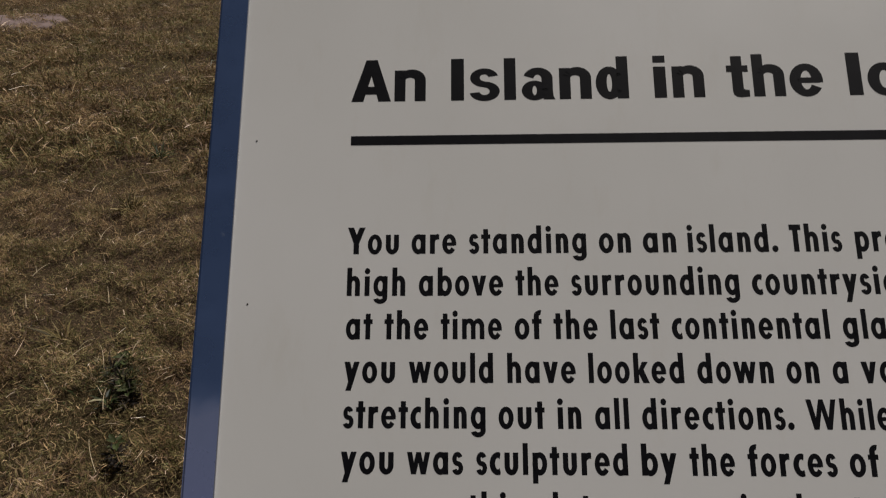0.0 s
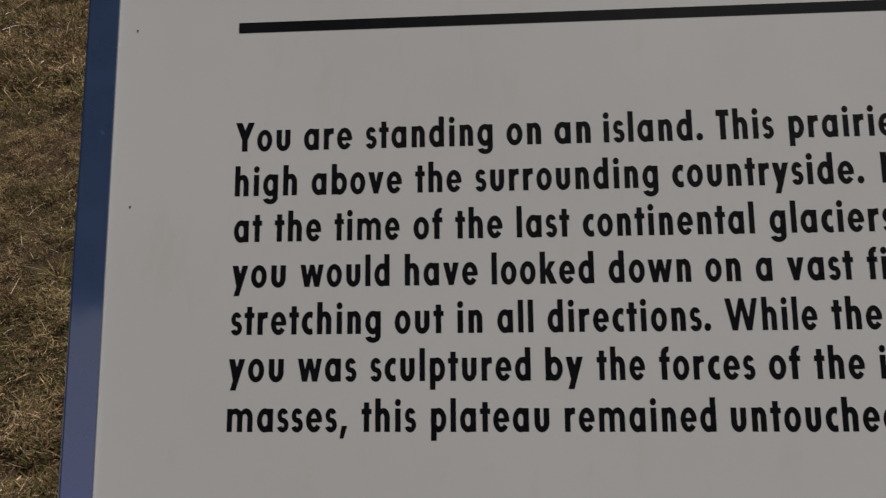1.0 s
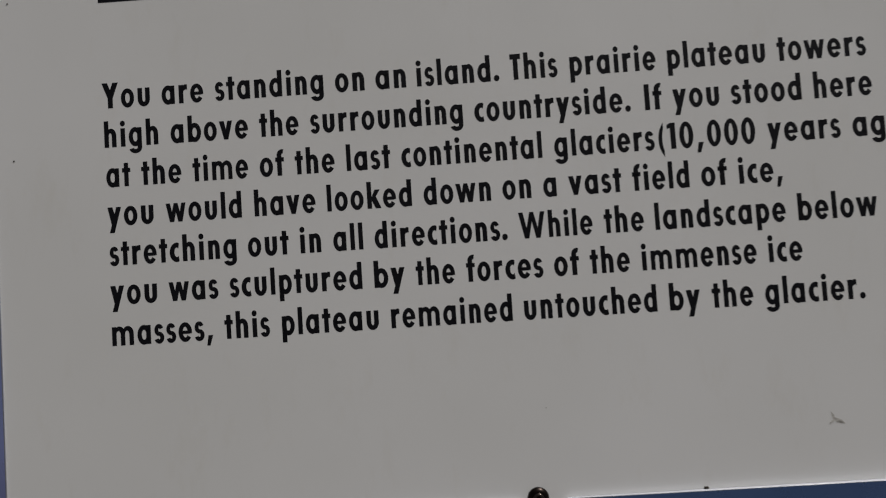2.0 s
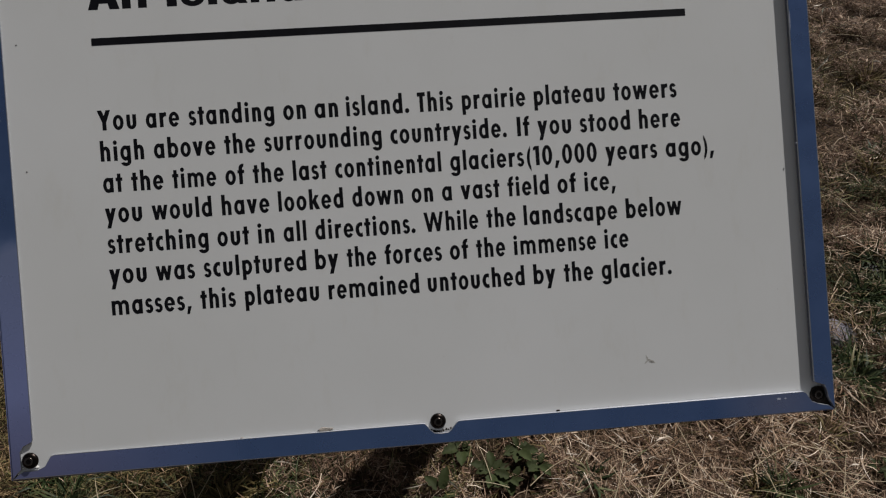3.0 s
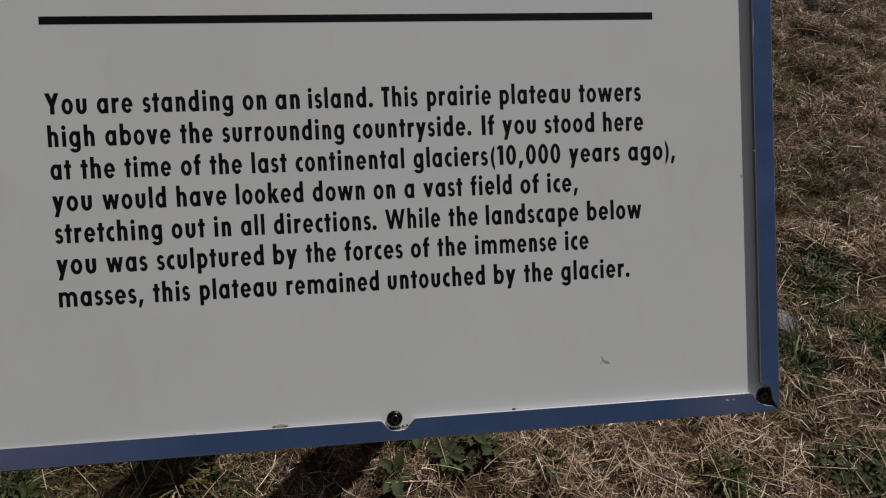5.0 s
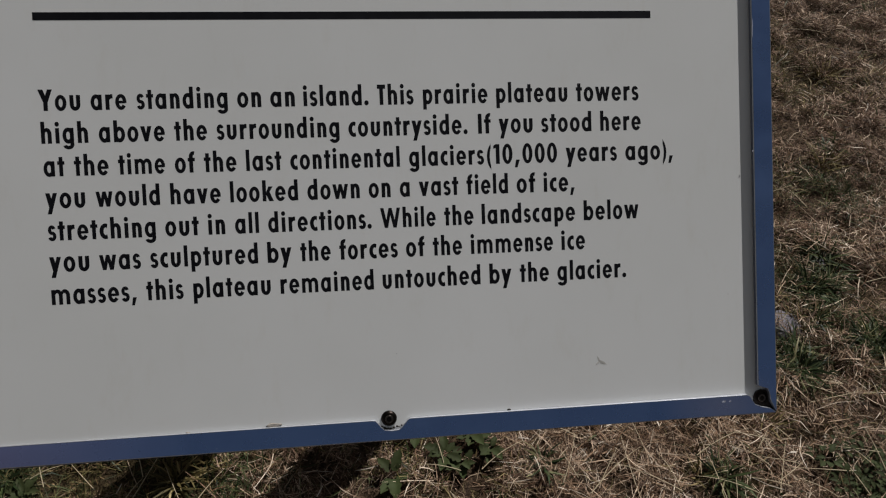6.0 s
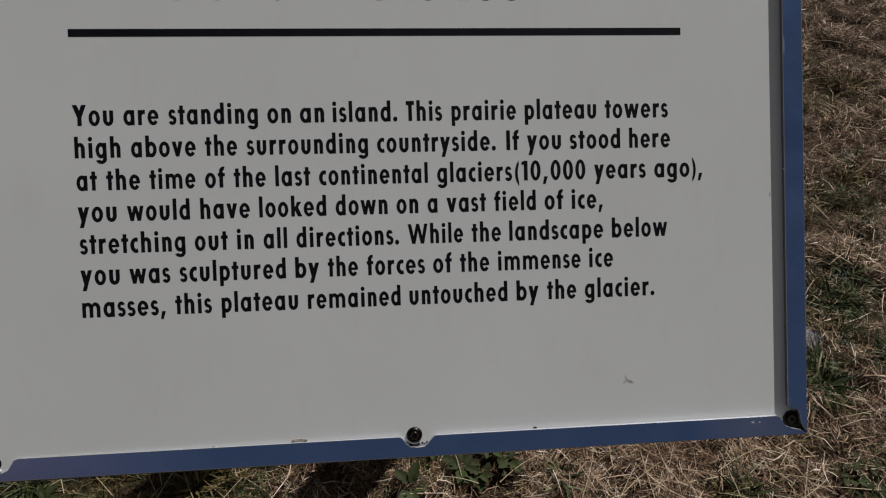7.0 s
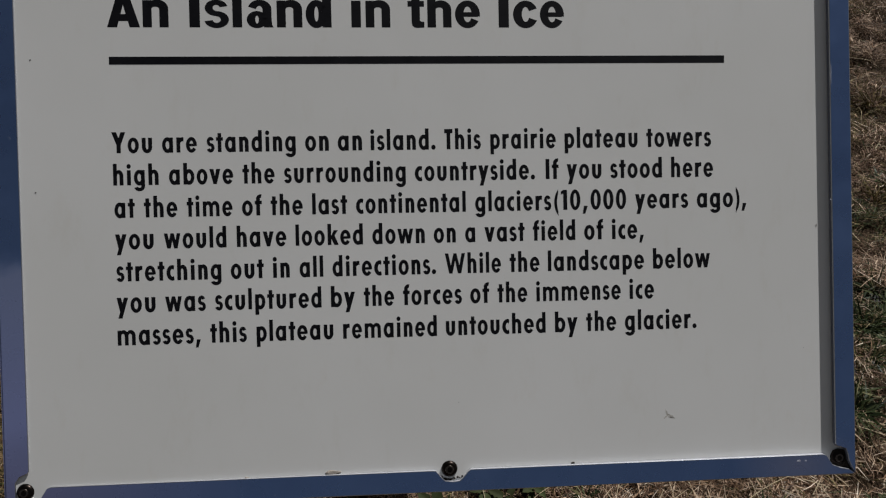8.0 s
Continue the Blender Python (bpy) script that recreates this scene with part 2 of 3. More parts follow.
def ribbons(rng, x, y, long, wide, rise, lift, bend=0.35, way=None):
    """Tapered blades rooted at x, y: lengths, widths, slope in radians, lift over the soil. Gives vertices and faces."""
    n = len(x)
    turn = rng.uniform(0, 2 * np.pi, n) if way is None else way
    side = rng.normal(0, bend, n)
    z = lie(x, y) + lift
    steps = ((0.0, 0.8, 0.0), (0.5, 1.0, 0.3), (1.0, 0.22, 1.0))
    rows = []
    roll = rng.uniform(-0.9, 0.9, n)
    for s, w, k in steps:
        a = turn + side * s
        up = rise * (1 - 0.75 * k * np.abs(side) / (bend + 0.01) * 0.6)
        px = x + np.cos(a) * np.cos(up) * long * s
        py = y + np.sin(a) * np.cos(up) * long * s
        pz = np.maximum(z + np.sin(up) * long * s, lie(px, py) + 0.0015)
        hx, hy, hz = -np.sin(a) * np.cos(roll), np.cos(a) * np.cos(roll), np.sin(roll)
        for d in (-0.5, 0.5):
            rows.append(np.stack([px + d * w * wide * hx, py + d * w * wide * hy, pz + d * w * wide * hz], -1))
    v = np.stack(rows, 1).reshape(-1, 3)
    base = 6 * np.arange(n)[:, None]
    f = np.concatenate([base + [0, 1, 3, 2], base + [2, 3, 5, 4]], 0)
    return v, f


def mesh_of(name, chunks, mat):
    v, f, at = [], [], 0
    for a, b in chunks:
        v.append(a), f.append(b + at)
        at += len(a)
    v, f = np.concatenate(v), np.concatenate(f)
    me = bpy.data.meshes.new(name)
    me.vertices.add(len(v)), me.loops.add(f.size), me.polygons.add(len(f))
    me.vertices.foreach_set("co", v.astype(np.float32).ravel())
    me.loops.foreach_set("vertex_index", f.astype(np.int32).ravel())
    me.polygons.foreach_set("loop_start", np.arange(0, f.size, 4, dtype=np.int32))
    me.update(calc_edges=True)
    me.materials.append(mat)
    return me


def scatter(rng, corners, per_m2):
    """Random places in a quadrilateral given by its four corners."""
    c = np.array(corners, float)
    a, b, d = c[1] - c[0], c[2] - c[0], c[3] - c[0]
    area = abs(a[0] * b[1] - a[1] * b[0]) / 2 + abs(b[0] * d[1] - b[1] * d[0]) / 2
    u, v = rng.random((2, int(area * per_m2)))
    p = (c[0] * ((1 - u) * (1 - v))[:, None] + c[1] * (u * (1 - v))[:, None] + c[2] * (u * v)[:, None] + c[3] * ((1 - u) * v)[:, None])
    return p[:, 0], p[:, 1]


TABLE = np.random.default_rng(11).random((64, 64))


def mottle(x, y, size, octaves=3):
    """An uneven field from 0 to 1 whose largest spots are about that many metres across."""
    total, weight = np.zeros_like(x), 0.0
    for n in range(octaves):
        u, v = (x * 0.83 + y * 0.56) / size * 2**n + 7.3 * n, (y * 0.83 - x * 0.56) / size * 2**n + 3.1 * n
        i, j = np.floor(u).astype(int), np.floor(v).astype(int)
        p, q = u - i, v - j
        p, q = p * p * (3 - 2 * p), q * q * (3 - 2 * q)
        a, b, c, d = (TABLE[(i + e) % 64, (j + g) % 64] for e, g in ((0, 0), (1, 0), (0, 1), (1, 1)))
        total = total + 0.6**n * ((a * (1 - p) + b * p) * (1 - q) + (c * (1 - p) + d * p) * q)
        weight += 0.6**n
    return total / weight


def step(field, at, soft):
    return 1 / (1 + np.exp(-(field - at) / soft))


# Greener spots on the lawn: x, y and radius.
GREEN_SPOTS = ((-1.00, 0.90, 0.06), (1.28, 0.86, 0.10), (1.04, 0.52, 0.11), (0.90, 0.31, 0.07), (1.10, 0.34, 0.06), (-0.27, 0.14, 0.07), (-0.60, 0.18, 0.08), (-0.40, 0.20, 0.06), (0.63, 0.065, 0.04), (0.90, 0.05, 0.05))
# Stretches of lawn: corners, blades to a square metre, size and width of the blades, width of the clumps, depth of the pile.
FOOT = ([(-0.80, -0.06), (1.20, -0.06), (1.20, 0.34), (-0.80, 0.34)], 125000, 0.78, 0.72, 0.050, 0.021)
EAST_NEAR = ([(0.55, 0.24), (1.25, 0.12), (1.75, 1.05), (0.82, 1.05)], 110000, 0.85, 0.78, 0.060, 0.042)
EAST_FAR = ([(0.80, 1.00), (1.72, 1.00), (2.80, 2.80), (1.50, 2.80)], 70000, 1.0, 1.05, 0.085, 0.055)
WEST_NEAR = ([(-0.50, 0.25), (-0.75, 2.30), (-2.45, 2.30), (-1.35, 0.25)], 105000, 0.68, 0.69, 0.085, 0.042)
WEST_FAR = ([(-0.75, 2.30), (-2.30, 8.30), (-6.10, 8.30), (-2.45, 2.30)], 17000, 1.5, 1.7, 0.20, 0.10)
ROUND = ([(-1.6, -1.2), (2.9, -1.2), (2.9, 3.0), (-1.6, 3.0)], 9500, 1.05, 1.9, 0.10, 0.034)
WIDE = ([(-6.5, -4.0), (6.5, -4.0), (6.5, 8.8), (-6.5, 8.8)], 1250, 1.6, 3.8, 0.20, 0.040)
# Kinds of dead and living blades: length, slope and its spread, curl, width, and how near the top of the pile they lie.
KINDS = {"straw": (0.034, 0.07, 0.20, 0.18, 1.0, 0.26), "litter": (0.022, 0.30, 0.35, 0.5, 1.0, 0.5), "crumbs": (0.0135, 0.65, 0.50, 0.9, 1.3, 0.5), "thatch": (0.019, 0.80, 0.42, 0.7, 1.15, 0.6),
         "mossy": (0.018, 0.85, 0.40, 0.6, 1.0, 0.45), "olive": (0.026, 0.65, 0.40, 0.45, 0.9, 0.4), "green": (0.030, 0.75, 0.40, 0.4, 1.1, 0.35)}


def dense(x, y):
    """Where the close stretches already cover the ground."""
    east = (x > 0.45 + 0.30 * y) & (x < 1.25 + 0.55 * y) & (y > -0.06) & (y < 2.7)
    west = (x < -0.50 - 0.20 * y) & (x > -1.25 - 0.55 * y) & (y > 0.25) & (y < 8.2)
    return east | west | ((x > -0.8) & (x < 1.2) & (y > -0.06) & (y < 0.34))


def shares(x, y):
    """How much of each kind grows or lies at each place."""
    east = step(x + 0.36 * step(-y, -0.34, 0.03), 0.02, 0.05)
    near = np.clip(1.10 - 0.75 * y, 0.32, 1.05)
    spots = sum(np.exp(-((x - a) ** 2 + (y - b) ** 2) / (r * r)) for a, b, r in GREEN_SPOTS)
    pale, wet, worn = mottle(x + 3, y, 0.16), mottle(x, y + 5, 0.30), mottle(x - 9, y + 2, 0.22)
    rich = step(wet, 0.62, 0.05)
    return {"straw": (1 - 0.7 * np.minimum(spots, 1)) * east * (near * near * (0.05 + 0.75 * step(pale, 0.52, 0.07)) + 0.12 * step(x, 0.15, 0.08) * step(-y, -0.36, 0.06)) + (1 - east) * (0.012 + 0.030 * step(pale, 0.62, 0.05)),
            "litter": 0.45 * east + 0.08 * (1 - east) + 0.25 * (1 - east) * step(worn, 0.66, 0.04),
            "crumbs": east * (0.30 + 0.45 * step(worn, 0.52, 0.06)), "thatch": (1 - east) * (0.35 + 0.5 * step(worn, 0.45, 0.06)),
            "mossy": (1 - east) * (0.15 + 1.1 * step(wet, 0.46, 0.05)), "olive": east * (0.04 + 0.40 * rich), "green": (0.02 + 0.10 * rich) * (0.5 + 0.5 * east) + 1.1 * spots}


def lawn():
    rng = np.random.default_rng(7)
    heaps = {kind: [] for kind in KINDS}
    for zone, density, size, wide, clump, depth in (FOOT, EAST_NEAR, EAST_FAR, WEST_NEAR, WEST_FAR, ROUND, WIDE):
        x, y = scatter(rng, zone, density)
        # the stretches fade into one another
        edge = rng.normal(0, 0.05 if density > 10000 else 0.30, (2, len(x))) * (1 + 0.35 * np.maximum(y, 0))
        x, y = x + edge[0], y + edge[1]
        if density < 10000:
            bare = ~dense(x, y)
            x, y = x[bare], y[bare]
        crown = step(mottle(x, y, clump, 4 if clump > 0.1 else 3), 0.50 if density > 110000 else 0.53, 0.035)
        thin = 0.12 if zone[0][0] > 0 or density > 110000 else 0.16
        keep = rng.random(len(x)) < thin + (1 - thin) * crown
        x, y, crown = x[keep], y[keep], crown[keep]
        much = shares(x, y)
        bounds = np.cumsum(np.stack(list(much.values())), 0)
        pick = (rng.random(len(x)) * bounds[-1] > bounds).sum(0)
        for n, (kind, (length, slope, spread, curl, broad, top)) in enumerate(KINDS.items()):
            here = pick == n
            xs, ys, up = x[here], y[here], crown[here]
            m = len(xs)
            long = size * np.exp(rng.normal(math.log(length), 0.5, m)).clip(0.005, 0.13)
            thick = wide * broad * (0.0008 + 0.0024 * rng.random(m) ** 1.7)
            # a few are torn, broad flakes of dead leaf
            flake = (rng.random(m) < 0.06) & (slope < 0.5)
            long, thick = np.where(flake, 0.45 * long, long), np.where(flake, 2.3 * thick, thick)
            rise = np.abs(rng.normal(slope, spread, m)).clip(0.02, 1.35)
            lift = rng.random(m) ** top * (0.002 + depth * up) * (0.75 if slope > 0.5 else 1.0)
            heaps[kind].append(ribbons(rng, xs, ys, long, thick, rise, lift, curl))
    for name, kind, mat, label in (("dry_grass", "straw", STRAW, "matted pale straw and dead brown grass blades"), ("dead_litter", "litter", LITTER, "brown broken litter of dead grass"), ("brown_crumbs", "crumbs", CRUMBS, "reddish brown crumbled litter under the straw"), ("worn_thatch", "thatch", THATCH, "trodden warm brown thatch of dead grass"), ("olive_sward", "mossy", MOSSY, "trodden short olive grass"), ("half_dry_grass", "olive", OLIVE, "olive half-dry grass blades among the straw"), ("green_grass", "green", GREEN, "short green grass blades growing through straw")):
        tagged(new(name, mesh_of(name, heaps[kind], mat)), label, "grass", kind="stuff")


# ---- the sign ----
# Outline of the board's frame in its own plane.
LEFT, RIGHT, LOW, HIGH = -0.2985, 0.3175, -0.3120, 0.700
SKEW = 0.008         # the right rail leans in by this much for each metre up the board
TOP_RIGHT = RIGHT - SKEW * (HIGH - LOW)
FACE = 0.0165        # width of the frame's front
LIP = 0.0042         # how far the frame stands proud of the panel
MIDDLE = (LEFT + RIGHT) / 2
POST_Y, POST_HALF, POST_WIDE = 0.425, 0.158, 0.076

sign = tagged(new("interpretive_sign"), "tilted white information sign in blue metal frame on wooden posts", "sign")
sign.matrix_world = pose(MIDDLE, POST_Y, 0)
IN_SIGN = sign.matrix_world.inverted() @ BOARD
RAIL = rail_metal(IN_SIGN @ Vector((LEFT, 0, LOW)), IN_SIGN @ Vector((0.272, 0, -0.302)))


def on_board(name, bm, mat, parent=sign, label="", smooth=False):
    bm.transform(IN_SIGN)
    return part(name, bm, mat, parent, label, smooth)


panel = bevelled(on_board("panel", prism([(LEFT + 0.003, LOW + 0.003), (RIGHT - 0.003, LOW + 0.003), (TOP_RIGHT - 0.003, HIGH - 0.003), (LEFT + 0.003, HIGH - 0.003)], 0, 0.006), ENAMEL, label="off-white enamelled panel printed with black text"), 0.0008)
on_board("backing_board", prism([(LEFT + 0.004, LOW + 0.004), (RIGHT - 0.004, LOW + 0.004), (TOP_RIGHT - 0.004, HIGH - 0.004), (LEFT + 0.004, HIGH - 0.004)], 0.0065, 0.018), TIMBER, label="brown backing board")


def notch(middle, z0, z1, half):
    """A rounded cut-out in an edge at z1, down to z0, from the left to the right."""
    return [(middle - half * k, z0 + (z1 - z0) * d) for k, d in ((1.0, 1.0), (0.88, 0.97), (0.74, 0.72), (0.58, 0.36), (0.40, 0.10), (0.0, 0.0), (-0.36, 0.06), (-0.52, 0.28), (-0.82, 0.86), (-0.93, 0.98), (-1.05, 1.0))]


ROUNDED = 0.0010     # how far the outer edge falls back


def lip_at(x):
    """How far the frame stands proud of the panel, less on the left."""
    return 0.0012 + (LIP - 0.0012) * (x - LEFT) / (RIGHT - LEFT)


def rails():
    """Four rails with mitred ends, cut away round the screws; each has a front face and an outer wall."""
    x0, x1, z0, z1, w, gap = LEFT, RIGHT, LOW, HIGH, FACE, 0.0004
    # the inner corners are cut back so that the corner screws stay free
    low = [(x0 + gap, z0), (x1 - gap, z0), (x1 - 0.006, z0 + 0.0045), (x1 - 0.013, z0 + 0.0060), (x1 - 0.019, z0 + 0.0085), (x1 - 0.0235, z0 + w - 0.001), (x1 - 0.026, z0 + w)]
    low += notch(MIDDLE + 0.0035, z0 + w - 0.0085, z0 + w, 0.0140)[::-1]
    low += [(x0 + 0.031, z0 + w), (x0 + 0.028, z0 + w - 0.001), (x0 + 0.0235, z0 + 0.0085), (x0 + 0.018, z0 + 0.0062), (x0 + 0.0085, z0 + 0.0062), (x0 + 0.004, z0 + 0.0035)]
    high = [(x0 + gap, z1), (x0 + w, z1 - w), (TOP_RIGHT - w, z1 - w), (TOP_RIGHT - gap, z1)]
    left = [(x0, z0 + gap), (x0, z1 - gap), (x0 + w, z1 - w), (x0 + w, z0 + 0.028), (x0 + w - 0.001, z0 + 0.0265), (x0 + 0.0098, z0 + 0.024), (x0 + 0.0072, z0 + 0.020), (x0 + 0.0072, z0 + 0.0075), (x0 + 0.0035, z0 + 0.0040)]
    right = [(x1, z0 + gap), (x1, z1 - gap), (x1 - w, z1 - w), (x1 - w, z0 + 0.024), (x1 - w + 0.001, z0 + 0.0225), (x1 - 0.0085, z0 + 0.020), (x1 - 0.0070, z0 + 0.016), (x1 - 0.0060, z0 + 0.0105), (x1 - 0.0025, z0 + 0.0035)]
    right = [(x - SKEW * (z - z0), z) for x, z in right]
    walls = [(x0 + gap, x1 - gap, z0, z0 + 0.002), (x0 + gap, TOP_RIGHT - gap, z1 - 0.002, z1), (x0, x0 + 0.002, z0 + gap, z1 - gap), (x1 - 0.002, x1, z0 + gap, z1 - gap)]
    for outline, (a, b, d, e) in zip((low, high, left, right), walls):
        wall = box(a, b, -0.0004, 0.020, d, e)
        if a > 0:
            for v in wall.verts:
                v.co.x -= SKEW * (v.co.z - z0)
        face = prism(outline, -LIP, -0.0004)
        for v in face.verts:
            if v.co.y < -0.001:
                # the outer edge is rounded off, and the panel bulges towards the left, where the lip shrinks
                x, z = v.co.x, v.co.z
                edge = x1 - SKEW * (z - z0)
                v.co.x += ROUNDED if x < x0 + 0.001 else -ROUNDED if x > edge - 0.001 else 0
                v.co.z += ROUNDED if z < z0 + 0.001 else -ROUNDED if z > z1 - 0.001 else 0
                v.co.y = -lip_at(x)
        bm = join(face, wall)
        bmesh.ops.remove_doubles(bm, verts=bm.verts, dist=0.00001)
        # the sides towards the panel keep the dull metal of the cut
        bm.normal_update()
        for f in bm.faces:
            c = f.calc_center_median()
            if abs(f.normal.y) < 0.3 and c.y < -0.001 and x0 + 0.003 < c.x < x1 - 0.003 - SKEW * (c.z - z0) and z0 + 0.003 < c.z < z1 - 0.003:
                f.material_index = 2
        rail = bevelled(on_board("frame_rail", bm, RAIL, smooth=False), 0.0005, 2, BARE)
        # low rail: lighter edge copy, the sun's glint put into its colour
        rail.data.materials.append(LIT_EDGE if outline is low else EDGE)


rails()


def screw(x, z):
    head = lathe([(0.0012, -0.0026), (0.0024, -0.0026), (0.0040, -0.0022), (0.0051, -0.0015), (0.0057, -0.0007), (0.0058, -0.0002), (0.0059, 0.0)])
    head.transform(Matrix.Translation((x, 0, z)))
    ob = on_board("screw", head, SCREW, label="dark domed screw head", smooth=True)
    # the rim's lighter metal colour carries the ring of highlight on the head
    rim = lathe([(0.0016, -0.00250), (0.0025, -0.00300), (0.0030, -0.00280), (0.0034, -0.0021)], 20)
    rim.transform(Matrix.Translation((x, 0, z)))
    on_board("drive_rim", rim, GLINT_RIM, ob, "shiny rim of the drive, lightened for its glint", smooth=True)


for sx, sz in ((MIDDLE + 0.0013, LOW + 0.0168), (LEFT + 0.0132, LOW + 0.0134), (RIGHT - 0.0125, LOW + 0.0127), (LEFT + 0.0225, HIGH - 0.0225), (TOP_RIGHT - 0.0225, HIGH - 0.0225)):
    screw(sx, sz)


# shade of the rail lips round this screw, put in as a black plate
SHADE_CORNER = [(-0.0185, 0.0085), (-0.0135, 0.0055), (-0.0065, 0.0042), (-0.0022, 0.0026), (-0.0050, 0.0110), (-0.0062, 0.0165), (-0.0085, 0.0185), (-0.0125, 0.0192), (-0.0165, 0.0180), (-0.0185, 0.0140)]
on_board("corner_shade", prism([(RIGHT + x, LOW + z) for x, z in SHADE_CORNER], -0.0012, -0.0001), GRIT_AND_SHADE, panel, "black plate for the shade round the corner screw")


# ---- lettering ----
# Letters are cut from bars, polygons and rings in units of a hundredth of the tall letters' height.
def bar(x0, x1, z0, z1):
    return [[(x0, z0), (x1, z0), (x1, z1), (x0, z1)]]


def ring(outer, inner, a0=0, a1=360, right=None, steps=26):
    """Part of a ring between two ellipses (centre x, z, radius x, z), in degrees; cut off at right."""
    rows = []
    for n in range(steps + 1):
        a = radians(a0 + (a1 - a0) * n / steps)
        rows.append([(cx + rx * math.cos(a), cz + rz * math.sin(a)) for cx, cz, rx, rz in (outer, inner)])
    if right is not None:
        rows = [[(min(x, right), z) for x, z in row] for row in rows]
    return [[p[0], p[1], q[1], q[0]] for p, q in zip(rows, rows[1:])]


def disc(cx, cz, r):
    return [[(cx + r * math.cos(a), cz + r * math.sin(a)) for a in np.linspace(0, 2 * math.pi, 18, endpoint=False)]]


def arch(x0, x1, stem, top, high=29, thin=15, foot=0):
    """A shoulder from a stem at x0 over to a leg at x1."""
    mid = top - high
    return ring(((x0 + 0.35 * stem + x1) / 2, mid, (x1 - x0 - 0.35 * stem) / 2, high), ((x0 + x1) / 2, mid, (x1 - x0) / 2 - stem, high - thin), 0, 180) + bar(x1 - stem, x1, foot, mid)


def bend(x0, x1, z0, z1, thick, a0, a1, right=None):
    """A curved stroke inside the box x0..x1, z0..z1."""
    cx, cz, rx, rz = (x0 + x1) / 2, (z0 + z1) / 2, (x1 - x0) / 2, (z1 - z0) / 2
    return ring((cx, cz, rx, rz), (cx, cz, rx - thick[0], rz - thick[1]), a0, a1, right)


def mirrored(shapes, width):
    return [[(width - x, z) for x, z in shape[::-1]] for shape in shapes]


# The narrow bold lettering of the text: low letters 70 high, stems 20 wide.
STEM = 20
BOWL = ring((28, 35, 28, 36.7), (28.5, 35, 10.2, 18.5))
NARROW_V = [[(0, 70.5), (21.5, 70.5), (38, 0), (20, 0)]]
NARROW = {}
NARROW["a"] = BOWL + bar(37, 57, 0, 70)
NARROW["b"] = mirrored(BOWL, 58) + bar(0, STEM, 0, 100.5)
NARROW["c"] = bend(0, 62, -1.5, 71.5, (20.5, 18.5), 48, 312, 41)
NARROW["d"] = BOWL + bar(36, 56, 0, 100.5)
NARROW["e"] = bend(0, 57, -1.5, 71.5, (18.5, 16.5), -9, 325) + bar(9, 50, 28.5, 40.5)
NARROW["f"] = bar(7, 27, 0, 79) + ring((31, 78, 24, 21.5), (31.5, 78, 4.5, 4.5), 180, 70, 37) + bar(0, 37, 53, 69)
NARROW["g"] = BOWL + bar(37, 57, -7, 70) + ring((28.5, -6, 28.5, 22), (28.5, -6, 9, 6), 0, -165)
NARROW["h"] = bar(0, STEM, 0, 100.5) + arch(0, 53, STEM, 71.5, 29, 17)
NARROW["i"] = bar(0, 20, 0, 70) + disc(10, 88, 11)
NARROW["k"] = bar(0, STEM, 0, 100.5) + [[(18, 26), (18, 40), (34, 70), (57, 70), (36, 41)], [(20, 42), (36, 50), (60, 0), (36, 0), (17, 36)]]
NARROW["l"] = bar(-1, 18.5, 0, 100.5)
NARROW["m"] = bar(0, 19, 0, 70) + arch(0, 55.5, 19, 71.5, 29, 17) + arch(36.5, 92, 19, 71.5, 29, 17)
NARROW["n"] = bar(0, STEM, 0, 70) + arch(0, 50, STEM, 71.5, 29, 17)
NARROW["o"] = bend(0, 57, -1.7, 71.7, (18.5, 17), 0, 360)
NARROW["p"] = mirrored(BOWL, 55) + bar(0, STEM, -26.5, 70)
NARROW["r"] = bar(0, STEM, 0, 70) + ring((31, 41, 24, 30.5), (33, 41, 13, 11), 180, 64, 37.5)
NARROW["s"] = bend(1, 39.5, 27, 71.5, (16.5, 15.5), 20, 275) + bend(-0.5, 41.5, -1.5, 42.5, (17, 15.5), 95, -160)
NARROW["t"] = bar(8, 27.5, 0, 88.5) + bar(-0.5, 36, 53, 69)
NARROW["u"] = bar(0, STEM, 28, 70) + bar(32.5, 52.5, 28, 70) + ring((26.25, 28, 26.25, 29.5), (26.25, 28, 6.25, 12), 180, 360)
NARROW["v"] = NARROW_V + mirrored(NARROW_V, 58)
NARROW["w"] = [[(0, 70.5), (19, 70.5), (34.5, 0), (16, 0)], [(35, 70.5), (52, 70.5), (34.5, 0), (16, 0)], [(35, 70.5), (52, 70.5), (71, 0), (52.5, 0)], [(68, 70.5), (87, 70.5), (71, 0), (52.5, 0)]]
NARROW["y"] = [[(36.5, 70.5), (57.5, 70.5), (26.5, -26.5), (6, -26.5)], [(0, 70.5), (21, 70.5), (30.5, 38), (27, 9), (16.5, 0)]]
NARROW["Y"] = bar(24, 45.5, 0, 41) + [[(-0.5, 97), (23.5, 97), (45.5, 46), (40, 34), (25, 36)], [(46.5, 97), (70.5, 97), (45, 36), (30, 34), (24.5, 46)]]
NARROW["T"] = bar(12.5, 33.5, 0, 90) + bar(-0.5, 46.5, 77, 97)
NARROW["I"] = bar(-1, 20, 0, 97)
NARROW["W"] = [[(0, 97), (20.5, 97), (44, 0), (24, 0)], [(51, 97), (69, 97), (44, 0), (24, 0)], [(51, 97), (69, 97), (96, 0), (76, 0)], [(99.5, 97), (120, 97), (96, 0), (76, 0)]]
NARROW["0"] = bend(0, 54, -2, 98.5, (18.5, 17.5), 0, 360)
